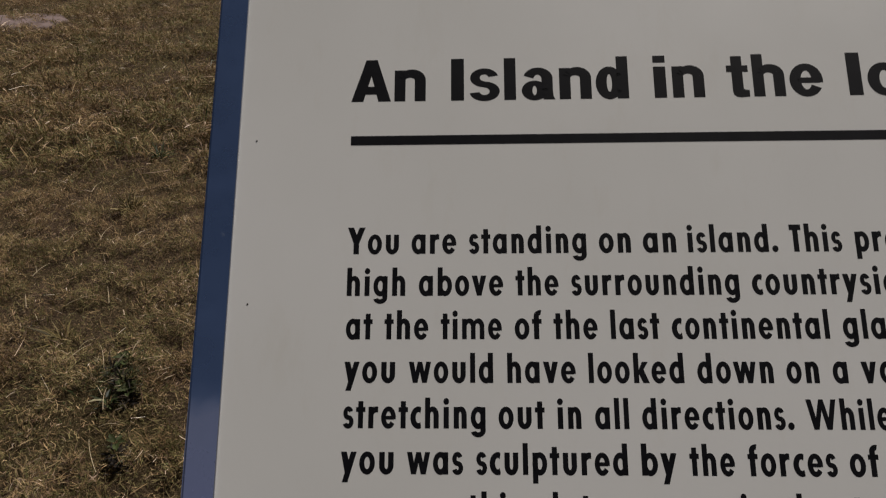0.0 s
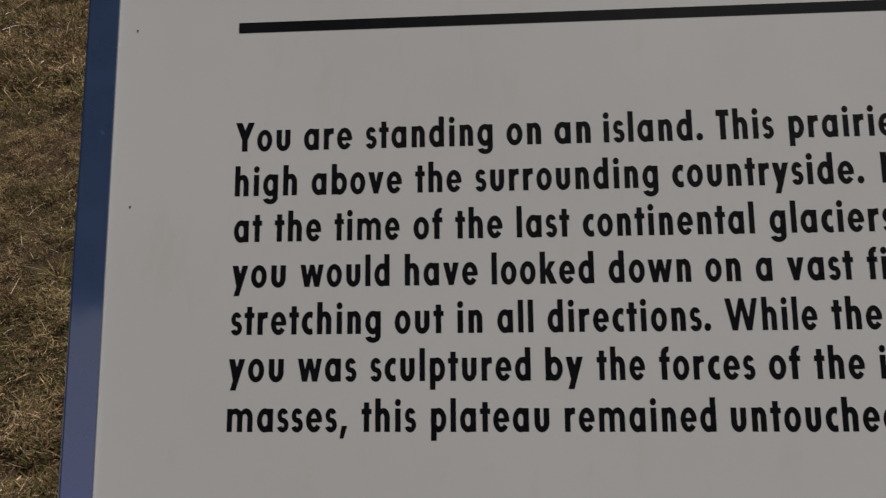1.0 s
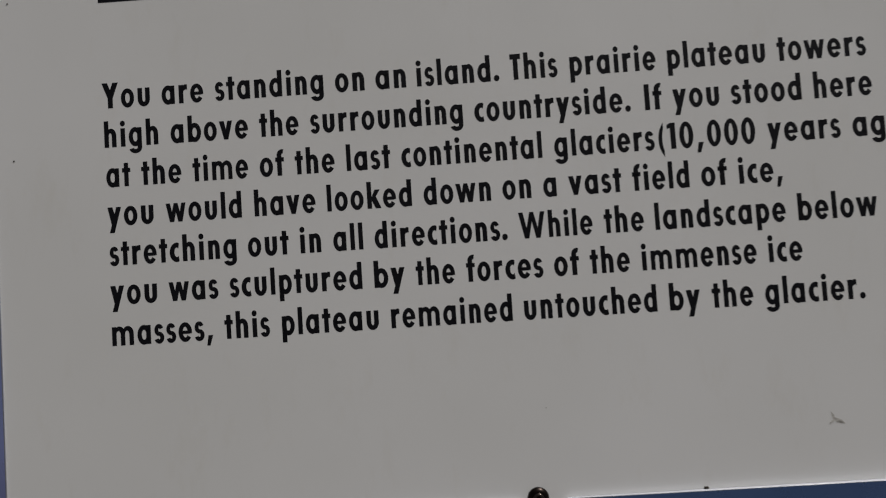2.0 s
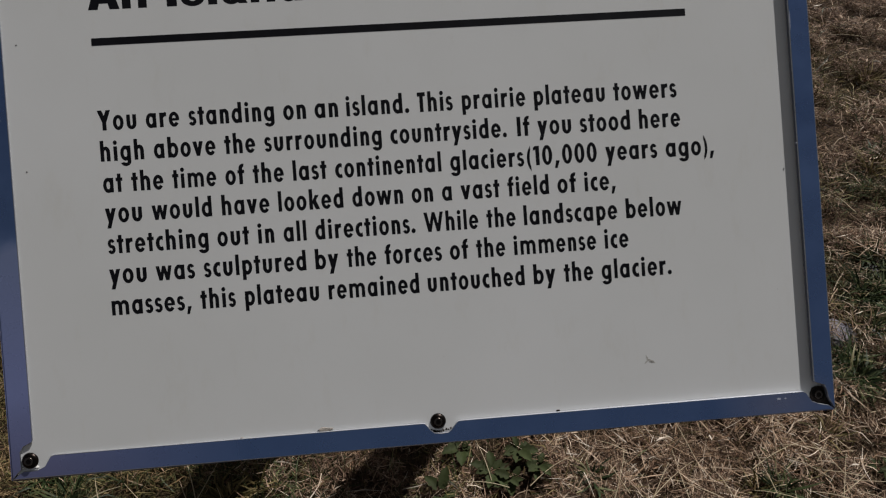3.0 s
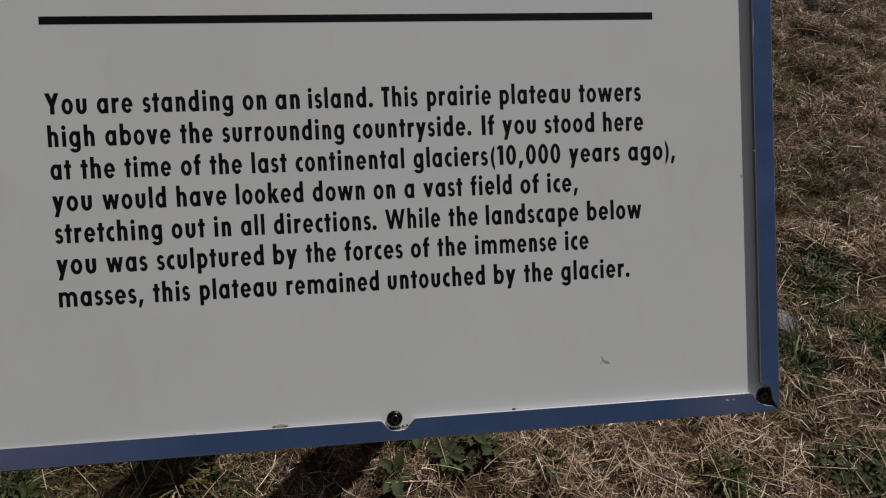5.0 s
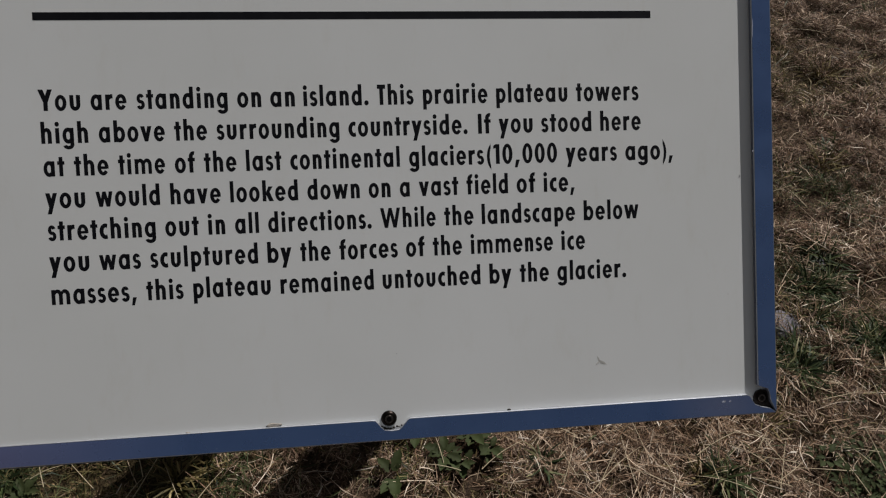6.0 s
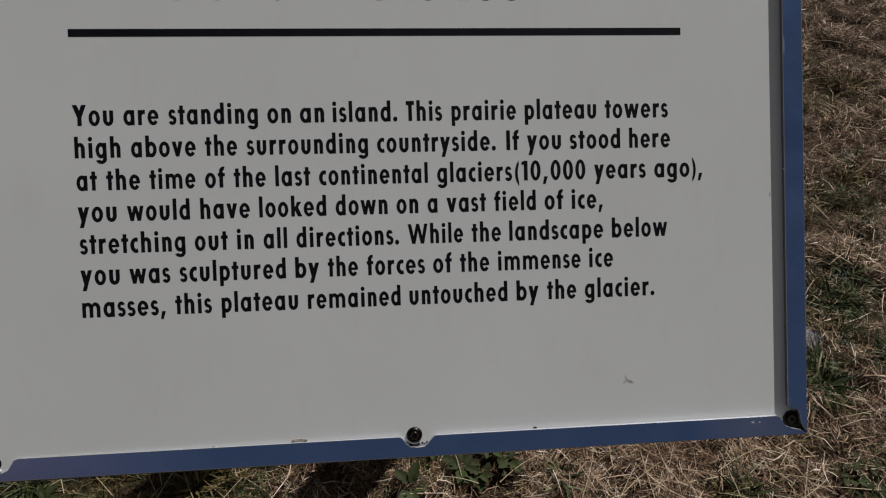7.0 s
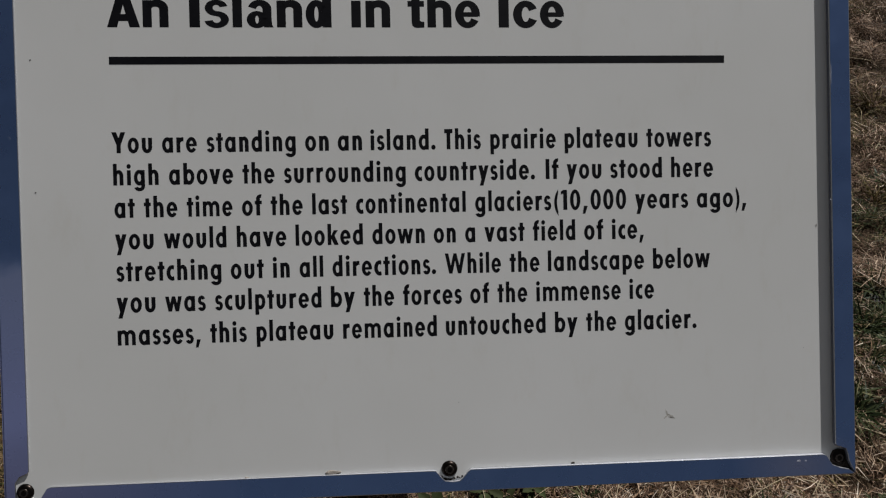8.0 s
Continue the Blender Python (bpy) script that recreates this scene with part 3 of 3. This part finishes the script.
NARROW["1"] = bar(-1, 19, 0, 97) + [[(-0.5, 97), (-13, 89.5), (-13, 74.5), (-0.5, 79)]]
NARROW["("] = ring((52, 36, 52, 78), (60, 36, 45, 86), 115, 245, 21)
NARROW[","] = [[(6, 18), (26, 18), (13, -20), (-1, -20)]]
NARROW["."] = disc(11.5, 11, 12)
NARROW[")"] = mirrored(NARROW["("], 21)

# The heavy grotesque of the title: capitals 100 high, low letters 75.
HEAVY = {}
HEAVY["A"] = [[(0, 0), (28, 0), (57, 100), (33, 100)], [(35, 100), (59, 100), (92, 0), (63, 0)], [(18, 17), (74, 17), (68, 36), (24, 36)]]
HEAVY["I"] = bar(0, 29, 0, 100)
HEAVY["l"] = bar(0, 26, 0, 100)
HEAVY["i"] = bar(0, 27, 0, 74) + bar(0, 27, 83, 100)
HEAVY["n"] = bar(0, 26, 0, 74) + arch(0, 74, 26, 76, 26, 20)
HEAVY["h"] = bar(0, 26, 0, 100) + arch(0, 74, 26, 76, 26, 20)
HEAVY["d"] = bend(0, 62, -2, 76, (25, 18), 0, 360) + bar(48, 74, 0, 100)
HEAVY["s"] = bend(2, 66, 31, 76, (22, 14.5), 12, 272) + bend(0, 69, -2, 44.5, (23, 14.5), 92, -170)
HEAVY["a"] = bar(45, 70, 10, 52) + ring((37, 50, 33, 26), (36, 47, 9.5, 12), 0, 165) + bend(0, 58, -2, 45, (24, 12.5), 0, 360) + [[(45, 22), (70, 22), (71, 8), (75, 0), (49, 0), (46, 8)]]
HEAVY["t"] = bar(11.5, 37, 12, 96) + bar(0, 50, 58, 74) + [[(11.5, 14), (13.5, 5), (20, 0), (30, -1.5), (50, 0), (50, 16), (41, 16.5), (37, 19)]]
HEAVY["e"] = bend(0, 77, -2, 76, (26, 17), -9, 331) + bar(18, 70, 30, 43)
HEAVY["c"] = bend(0, 74, -2, 76, (26, 18), 26, 334)


def printed(bm, shapes, x0, kx, z, kz):
    """Adds one letter, its pieces a hair's breadth over one another."""
    for n, shape in enumerate(shapes):
        bm.faces.new([bm.verts.new((x0 + kx * u, -0.00003 - 0.0000015 * (n % 3), z + kz * w)) for u, w in shape])


# Proportions of the narrow bold lettering: widths of the letters, and the air at their sides.
WIDTH = dict(zip("YTIWabcdefghiklmnoprstuvwy01(),.", (70, 46, 19, 120, 57, 58, 41, 56, 57, 36, 57, 53, 20, 57, 17, 92, 50, 57, 55, 39, 41, 35, 52, 58, 87, 57, 54, 18, 20, 21, 25, 23)))
OPEN_LEFT, OPEN_RIGHT = "acdegoqstfvwyYTW0(,", "bcekoprstfvwyYTW0)"
LOOSE = "stfvwyYTWr"


def text_line(z, words):
    """One printed line: its base line, and each word with its left and right ends in millimetres."""
    bm = bmesh.new()
    for word, x0, x1 in words:
        spots, at = [], 0.0
        for n, c in enumerate(word):
            if n:
                before = word[n - 1]
                at += (9.0 if c == "1" else -5.0 if c == "." else 0.0) + (6.0 if before in OPEN_RIGHT else 9.5) + (6.0 if c in OPEN_LEFT else 9.5) - (1.2 if before in LOOSE else 0) - (1.2 if c in LOOSE else 0)
            spots.append((c, at, at + WIDTH[c]))
            at += WIDTH[c]
        k = (x1 - x0) / 1000 / at
        for c, a, b in spots:
            printed(bm, NARROW[c], x0 / 1000 + a * k, k, z - 0.0007, 0.00015)
    return tagged(on_board("text_line", bm, INK, panel), kind="stuff")


def title(z, signs):
    bm = bmesh.new()
    for c, x0, x1 in signs:
        wide = max(u for shape in HEAVY[c] for u, w in shape)
        printed(bm, HEAVY[c], x0 / 1000, (x1 - x0) / 1000 / wide, z, 0.000254)
    return tagged(on_board("title", bm, INK, panel), kind="stuff")


title(0.0229, [("A", -220.6, -198.3), ("n", -196.4, -178.9), ("I", -164.7, -157.5), ("s", -154.5, -137.6), ("l", -135.1, -128.6), ("a", -125.4, -106.9), ("n", -104.5, -86.8), ("d", -84.4, -66.4),
              ("i", -52.4, -45.7), ("n", -42.3, -24.9), ("t", -12.4, -0.7), ("h", 1.6, 18.8), ("e", 21.4, 39.4), ("I", 52.9, 60.3), ("c", 63.4, 80.8), ("e", 83.0, 100.6)])
on_board("title_rule", box(-0.220, 0.220, -0.00006, -0.00002, -0.0028, 0.0026), INK, panel)
text_line(-0.0634, [('You', -219.9, -192.6), ('are', -185.8, -162.0), ('standing', -155.3, -93.6), ('on', -87.0, -70.4), ('an', -64.1, -46.9), ('island.', -40.8, 5.5), ('This', 12.0, 38.2), ('prairie', 45.2, 93.1), ('plateau', 99.6, 153.8), ('towers', 160.5, 209.3)])
text_line(-0.0858, [('high', -219.6, -188.8), ('above', -181.7, -137.6), ('the', -131.1, -108.9), ('surrounding', -102.3, -16.3), ('countryside.', -9.8, 77.3), ('If', 85.4, 94.7), ('you', 100.9, 126.5), ('stood', 133.1, 171.9), ('here', 178.8, 210.7)])
text_line(-0.1084, [('at', -219.4, -205.7), ('the', -199.3, -176.6), ('time', -170.1, -138.7), ('of', -132.1, -118.4), ('the', -112.1, -89.8), ('last', -83.0, -58.5), ('continental', -52.2, 26.3), ('glaciers', 33.3, 88.9), ('(10,000', 91.2, 144.7), ('years', 151.5, 191.3), ('ago),', 198.0, 235.7)])
text_line(-0.1304, [('you', -219.5, -193.5), ('would', -186.4, -143.5), ('have', -136.3, -101.8), ('looked', -95.2, -47.8), ('down', -41.1, -3.6), ('on', 2.9, 18.8), ('a', 25.6, 32.9), ('vast', 39.7, 68.9), ('field', 75.1, 106.4), ('of', 113.0, 127.2), ('ice,', 133.8, 157.5)])
text_line(-0.1528, [('stretching', -219.4, -147.6), ('out', -141.1, -118.2), ('in', -111.6, -100.0), ('all', -93.1, -76.6), ('directions.', -69.9, 4.0), ('While', 10.6, 51.3), ('the', 57.7, 79.6), ('landscape', 85.9, 157.5), ('below', 164.2, 207.5)])
text_line(-0.1747, [('you', -219.8, -193.5), ('was', -186.8, -159.0), ('sculptured', -152.5, -78.2), ('by', -71.5, -54.4), ('the', -48.1, -26.5), ('forces', -20.1, 22.3), ('of', 28.4, 42.2), ('the', 48.4, 70.2), ('immense', 76.9, 139.7), ('ice', 146.3, 164.7)])
text_line(-0.1976, [('masses,', -219.9, -163.2), ('this', -156.4, -131.2), ('plateau', -124.3, -70.4), ('remained', -63.4, 3.8), ('untouched', 10.3, 83.3), ('by', 90.2, 107.0), ('the', 113.5, 135.9), ('glacier.', 142.4, 196.6)])


def posts():
    for side in (-1, 1):
        x = side * POST_HALF
        h = POST_WIDE / 2
        slope = math.tan(radians(TILT))
        under = RULE_HEIGHT - 0.045
        bm = bmesh.new()
        foot = [bm.verts.new((x + a * h, b * h, -0.15)) for a, b in ((-1, -1), (1, -1), (1, 1), (-1, 1))]
        top = [bm.verts.new((x + a * h, b * h, under + (POST_Y + b * h) * slope)) for a, b in ((-1, -1), (1, -1), (1, 1), (-1, 1))]
        bm.faces.new(foot[::-1]), bm.faces.new(top)
        for n in range(4):
            k = (n + 1) % 4
            bm.faces.new((foot[n], foot[k], top[k], top[n]))
        bevelled(part("post", bm, TIMBER, sign, "square weathered wooden post"), 0.004)
        on_board("batten", box(MIDDLE + x - 0.03, MIDDLE + x + 0.03, 0.0185, 0.0300, LOW + 0.05, HIGH - 0.03), TIMBER, label="wooden batten behind the panel")


posts()


def speck(name, x, z, radius, mat, label, seed, flat=0.35, long=1.0, turn=0.0):
    """A small irregular crust on the board."""
    rng = random.Random(seed)
    bm = bmesh.new()
    bmesh.ops.create_icosphere(bm, subdivisions=2, radius=1.0)
    for v in bm.verts:
        v.co *= rng.uniform(0.72, 1.2)
    bm.transform(Matrix.Translation((x, -0.0001, z)) @ Matrix.Rotation(turn, 4, "Y") @ Matrix.Diagonal((radius * long, radius * flat, radius, 1)))
    return on_board(name, bm, mat, panel, label, True)


# Dirt on the board: an insect mark, fly specks, grit under the middle screw, crusts along the lower rail.
for x, z, long, wide, turn in ((0.1732, -0.2610, 0.0064, 0.0014, 112), (0.1760, -0.2633, 0.0078, 0.0024, -28), (0.1723, -0.2637, 0.0044, 0.0014, 40), (0.1766, -0.2641, 0.0046, 0.0011, -5)):
    mark = prism([(-0.5 * long, -0.2 * wide), (0.1 * long, -0.5 * wide), (0.5 * long, 0), (0.15 * long, 0.45 * wide), (-0.3 * long, 0.3 * wide)], -0.00004, -0.00001)
    mark.transform(Matrix.Translation((x, 0, z)) @ Matrix.Rotation(radians(-turn), 4, "Y"))
    on_board("insect_mark", mark, FAINT, panel, "faint grey insect mark")
for k, (x, z, r) in enumerate(((-0.2725, 0.0005, 0.0005), (-0.2718, -0.0906, 0.0005), (0.0185, -0.247, 0.0002), (0.279, -0.2155, 0.0002))):
    speck("fly_speck", x, z, r, GRIT_AND_SHADE, "tiny dark speck", 20 + k, 0.08)
for k in range(11):
    rng = random.Random(60 + k)
    speck("grit", MIDDLE - 0.006 + 0.0016 * k + rng.uniform(-0.0006, 0.0006), LOW + 0.0112 - 0.0022 * math.sin(math.pi * k / 10) + rng.uniform(-0.0005, 0.0006), rng.uniform(0.0005, 0.0010), GRIT_AND_SHADE, "dark grit", k, 0.9)
speck("crust", -0.0730, -0.2946, 0.0021, SMUDGE, "grey dirt crust", 3, 0.10, 2.6)
speck("crust", 0.1018, -0.2950, 0.0008, GRIT_AND_SHADE, "dark dirt crust", 4, 0.5, 1.8)
speck("crust", -0.134, -0.2956, 0.0008, SMUDGE, "grey dirt crust", 5, 0.15, 2.0)
for k in range(5):
    speck("residue", LEFT + 0.0085 + 0.0022 * k, LOW + 0.0082 + 0.0008 * (k % 2), 0.0013, CHALK, "white chalky residue", 40 + k, 0.6, 1.3)


# two lower-rail scuffs, then two glints painted up the right rail
for x, z, long, wide, mat in ((0.2722, -0.2995, 0.0030, 0.0020, SCUFF_AND_GLINT), (0.2775, -0.2996, 0.0018, 0.0012, SCUFF_AND_GLINT),
                              (0.2994, -0.0115, 0.0005, 0.0180, SCUFF_AND_GLINT), (0.2985, -0.1050, 0.0010, 0.0012, SCUFF_AND_GLINT)):
    fleck = prism([(-0.5 * long, -0.1 * wide), (-0.3 * long, -0.45 * wide), (0.05 * long, -0.3 * wide), (0.3 * long, -0.5 * wide), (0.5 * long, 0.1 * wide), (0.22 * long, 0.3 * wide), (0.1 * long, 0.5 * wide), (-0.15 * long, 0.3 * wide), (-0.4 * long, 0.4 * wide)], -lip_at(x) - 0.00006, -lip_at(x) + 0.0002)
    fleck.transform(Matrix.Translation((x, 0, z)))
    on_board("pale_fleck", fleck, mat, label="pale fleck on the blue finish, for scuffs and painted glints")


# ---- plants and stones on the lawn ----
def grass_tuft(x, y, size, count, seed, label, mat=None, upright=0.7, broad=1.0):
    rng = np.random.default_rng(seed)
    a, r = rng.uniform(0, 2 * np.pi, count), size * 0.28 * np.sqrt(rng.random(count))
    px, py = x + r * np.cos(a), y + r * np.sin(a)
    long = size * rng.uniform(0.45, 1.15, count)
    rise = np.clip(rng.normal(upright, 0.35, count), 0.05, 1.45)
    v, f = ribbons(rng, px, py, long, broad * rng.uniform(0.0020, 0.0052, count), rise, rng.uniform(0.0, 0.022, count), 0.5, a + rng.normal(0, 0.5, count))
    base = np.array([x, y, float(lie(x, y))])
    ob = new("grass_tuft", mesh_of("grass_tuft", [(v - base, f)], mat or GREEN))
    ob.location = base
    return tagged(ob, label, "grass tuft", "grass tufts on the lawn")


def leaf_mesh(long, wide, rise, droop, seed):
    """One broad leaf, cupped along its midrib, with a wavy edge."""
    rng = random.Random(seed)
    bm = bmesh.new()
    rows = []
    for n in range(8):
        s = n / 7
        w = wide * (math.sin(math.pi * min(1, 0.08 + 0.92 * s) ** 0.85) ** 0.75 if n < 7 else 0.02) + 0.0006
        up = rise - droop * s
        x, z = long * s * math.cos(up * 0.7), long * math.sin(up) * s
        wave = 0.12 * w * math.sin(3.0 * n + seed)
        w *= 1.0 + (0.20 if n % 2 else -0.12) * (0 < n < 7)
        rows.append([bm.verts.new((x, d * w * 0.5, z + (0.22 * abs(d) * w) + (wave if d else 0) + rng.uniform(-1, 1) * 0.02 * w)) for d in (-1, -0.5, 0, 0.5, 1)])
    for a, b in zip(rows, rows[1:]):
        for n in range(4):
            bm.faces.new((a[n], b[n], b[n + 1], a[n + 1]))
    return bm


def weed(x, y, leaves, long, seed, label):
    rng = random.Random(seed)
    ob = new("broadleaf_weed")
    ob.location = (x, y, float(lie(x, y)) + 0.014)
    tagged(ob, label, "weed", "broadleaf weeds on the lawn")
    for n in range(leaves):
        size = long * rng.uniform(0.55, 1.1)
        bm = leaf_mesh(size, size * rng.uniform(0.42, 0.62), rng.uniform(0.15, 0.7), rng.uniform(0.1, 0.5), seed * 10 + n)
        bm.transform(Matrix.Rotation(2 * math.pi * (n + rng.uniform(-0.3, 0.3)) / leaves, 4, "Z") @ Matrix.Translation(((1.6 if leaves > 14 else 0.25) * long * rng.random(), 0, rng.uniform(0, 0.020 if leaves > 14 else 0.012))))
        part("leaf", bm, LEAF, ob, smooth=True)
    return ob


def stone(name, x, y, size, seed, mat, label, flat=0.6, long=1.2):
    rng = random.Random(seed)
    bm = bmesh.new()
    bmesh.ops.create_icosphere(bm, subdivisions=3, radius=1.0)
    for v in bm.verts:
        d = v.co.normalized()
        v.co = d * (1 + 0.22 * noise.noise(d * 1.7 + Vector((seed, 0, 0))) + 0.08 * noise.noise(d * 5 + Vector((0, seed, 0))))
        if v.co.z > 0.55:
            v.co.z = 0.55 + (v.co.z - 0.55) * 0.3
    bm.transform(Matrix.Rotation(rng.uniform(0, 6), 4, "Z") @ Matrix.Diagonal((size * long, size, size * flat, 1)))
    ob = part(name, bm, mat, smooth=True)
    ob.location = (x, y, float(lie(x, y)) + 0.15 * size * flat)
    return tagged(ob, label, "stone")


def stalk(x, y, long, turn, seed):
    """A long dry stem that lies on the thatch."""
    rng = random.Random(seed)
    bm = bmesh.new()
    bow, steps, rows = rng.uniform(-0.15, 0.15), 6, []
    for n in range(steps + 1):
        s = n / steps
        r = 0.0009 * (1 - 0.55 * s) * rng.uniform(0.9, 1.15)
        c = Vector((long * (s - 0.5), bow * long * (s - 0.5) ** 2, 0.006 * math.sin(math.pi * s) + 0.004 * s))
        rows.append([bm.verts.new(c + Vector((0, r * math.cos(a), r * math.sin(a)))) for a in (0.5, 2.1, 3.7, 5.2)])
    for a, b in zip(rows, rows[1:]):
        for n in range(4):
            bm.faces.new((a[n], a[(n + 1) % 4], b[(n + 1) % 4], b[n]))
    ob = part("dry_stalk", bm, STRAW_STEM, smooth=True)
    ob.matrix_world = Matrix.Translation((x, y, float(lie(x, y)) + 0.028)) @ Matrix.Rotation(turn, 4, "Z") @ Matrix.Rotation(rng.uniform(-0.08, 0.08), 4, "Y")
    return tagged(ob, "long pale dry grass stem lying on straw", "grass stem", "dry stems on the lawn")


DARK_TUFT, SPIKY, FINE = "dark green grass tuft growing in straw", "spiky green grass tuft among dead straw", "fine olive grass tuft in dry lawn"
EAST_TUFTS = ((1.045, 0.515, 0.066, 90, DARK_TUFT), (1.110, 0.550, 0.060, 60, DARK_TUFT), (0.895, 0.290, 0.065, 100, SPIKY), (0.915, 0.345, 0.055, 70, SPIKY), (0.632, 0.068, 0.055, 46, SPIKY), (0.585, 0.075, 0.045, 26, FINE), (1.105, 0.340, 0.075, 120, DARK_TUFT), (1.132, 0.622, 0.07, 60, SPIKY), (1.386, 1.050, 0.06, 50, DARK_TUFT), (1.330, 0.980, 0.075, 60, FINE), (1.620, 1.500, 0.09, 60, FINE), (0.300, 0.120, 0.045, 40, SPIKY), (0.770, 0.175, 0.050, 40, FINE), (1.000, 0.420, 0.045, 40, DARK_TUFT))
WEST_TUFTS = ((-0.348, 0.150, 0.060, 80, FINE), (-0.300, 0.175, 0.045, 40, FINE), (-0.640, 0.180, 0.060, 70, SPIKY), (-0.700, 0.230, 0.05, 40, SPIKY), (-0.975, 0.905, 0.045, 36, DARK_TUFT), (-0.985, 0.825, 0.036, 24, DARK_TUFT), (-1.524, 2.458, 0.070, 60, DARK_TUFT), (-2.404, 3.070, 0.085, 60, DARK_TUFT), (-2.883, 3.920, 0.150, 90, FINE), (-1.230, 1.080, 0.075, 70, FINE), (-1.410, 1.900, 0.09, 70, FINE))
for n, (x, y, size, count, label) in enumerate(EAST_TUFTS + WEST_TUFTS):
    grass_tuft(x, y, size, count if label == FINE else int(1.3 * count), 100 + n, label, OLIVE if label == FINE else None, 0.7 if label == FINE else 0.55, 1.0 if label == FINE else 1.15)
for n, (x, y, size, count) in enumerate(((-1.030, 0.940, 0.040, 60), (-0.975, 0.880, 0.046, 80), (-0.940, 0.835, 0.036, 50), (-0.890, 0.665, 0.034, 40), (-0.870, 0.640, 0.030, 30))):
    grass_tuft(x, y, size, count, 150 + n, "dark withered grass tuft in brown turf", WITHERED, 0.5, 1.3)
LEAFY, SMALL = "green broad-leaved weed lying flat in straw", "small-leaved green weed at the edge of straw"
for n, (x, y, leaves, long, label) in enumerate(((0.128, 0.150, 7, 0.036, LEAFY), (0.030, 0.118, 5, 0.034, LEAFY), (0.180, 0.185, 7, 0.034, LEAFY), (0.075, 0.200, 7, 0.034, LEAFY), (0.155, 0.130, 7, 0.030, LEAFY), (0.210, 0.150, 7, 0.030, LEAFY), (0.842, 0.086, 18, 0.019, SMALL), (0.889, 0.107, 20, 0.014, SMALL), (0.890, 0.044, 17, 0.015, SMALL), (0.942, 0.063, 20, 0.016, SMALL), (0.909, 0.007, 17, 0.018, SMALL), (0.851, 0.036, 16, 0.015, SMALL), (0.934, 0.084, 16, 0.018, SMALL), (0.948, 0.032, 19, 0.018, SMALL), (0.998, 0.107, 20, 0.016, SMALL), (0.943, 0.149, 16, 0.014, SMALL), (-1.010, 0.970, 7, 0.030, LEAFY), (-0.985, 0.905, 8, 0.034, LEAFY), (-0.950, 0.850, 6, 0.030, LEAFY), (-0.905, 0.690, 6, 0.028, LEAFY), (-0.60, 0.150, 6, 0.032, LEAFY))):
    weed(x, y, leaves, long, 300 + n, label)
stone("stone", 0.932, 0.418, 0.038, 5, STONE, "small grey stone half sunk in grass")
stone("stone", 1.130, 0.610, 0.012, 8, STONE, "small grey stone half sunk in grass")
stone("flat_stone", -4.45, 6.02, 0.54, 14, PINK_STONE, "flat pinkish stone slab lying in grass", 0.14, 1.05)
luck = random.Random(5)
for n in range(118):
    u, v = luck.random(), luck.random()
    if n < 62:
        x, y = 0.62 + 0.5 * v + 1.25 * u, 0.06 + 2.1 * u
    elif n < 92:
        x, y = 0.10 + 0.85 * u, 0.02 + 0.19 * v
    elif n < 100:
        x, y = -0.60 + 0.35 * u, 0.10 + 0.12 * v
    else:
        x, y = -0.85 - 0.30 * v - 0.80 * u, 0.55 + 1.9 * u
    stalk(x, y, luck.uniform(0.05, 0.16) if n < 100 else luck.uniform(0.03, 0.10), luck.uniform(0, math.pi), n)
for n, (x, y, long, turn) in enumerate(((-0.985, 0.815, 0.075, 1.9), (-1.012, 0.845, 0.040, 2.3), (-1.000, 0.880, 0.035, 0.4), (-0.995, 1.010, 0.045, 1.5), (-0.900, 0.980, 0.050, 2.4), (-1.085, 0.900, 0.045, 2.7))):
    stalk(x, y, long, turn, 400 + n)
lawn()
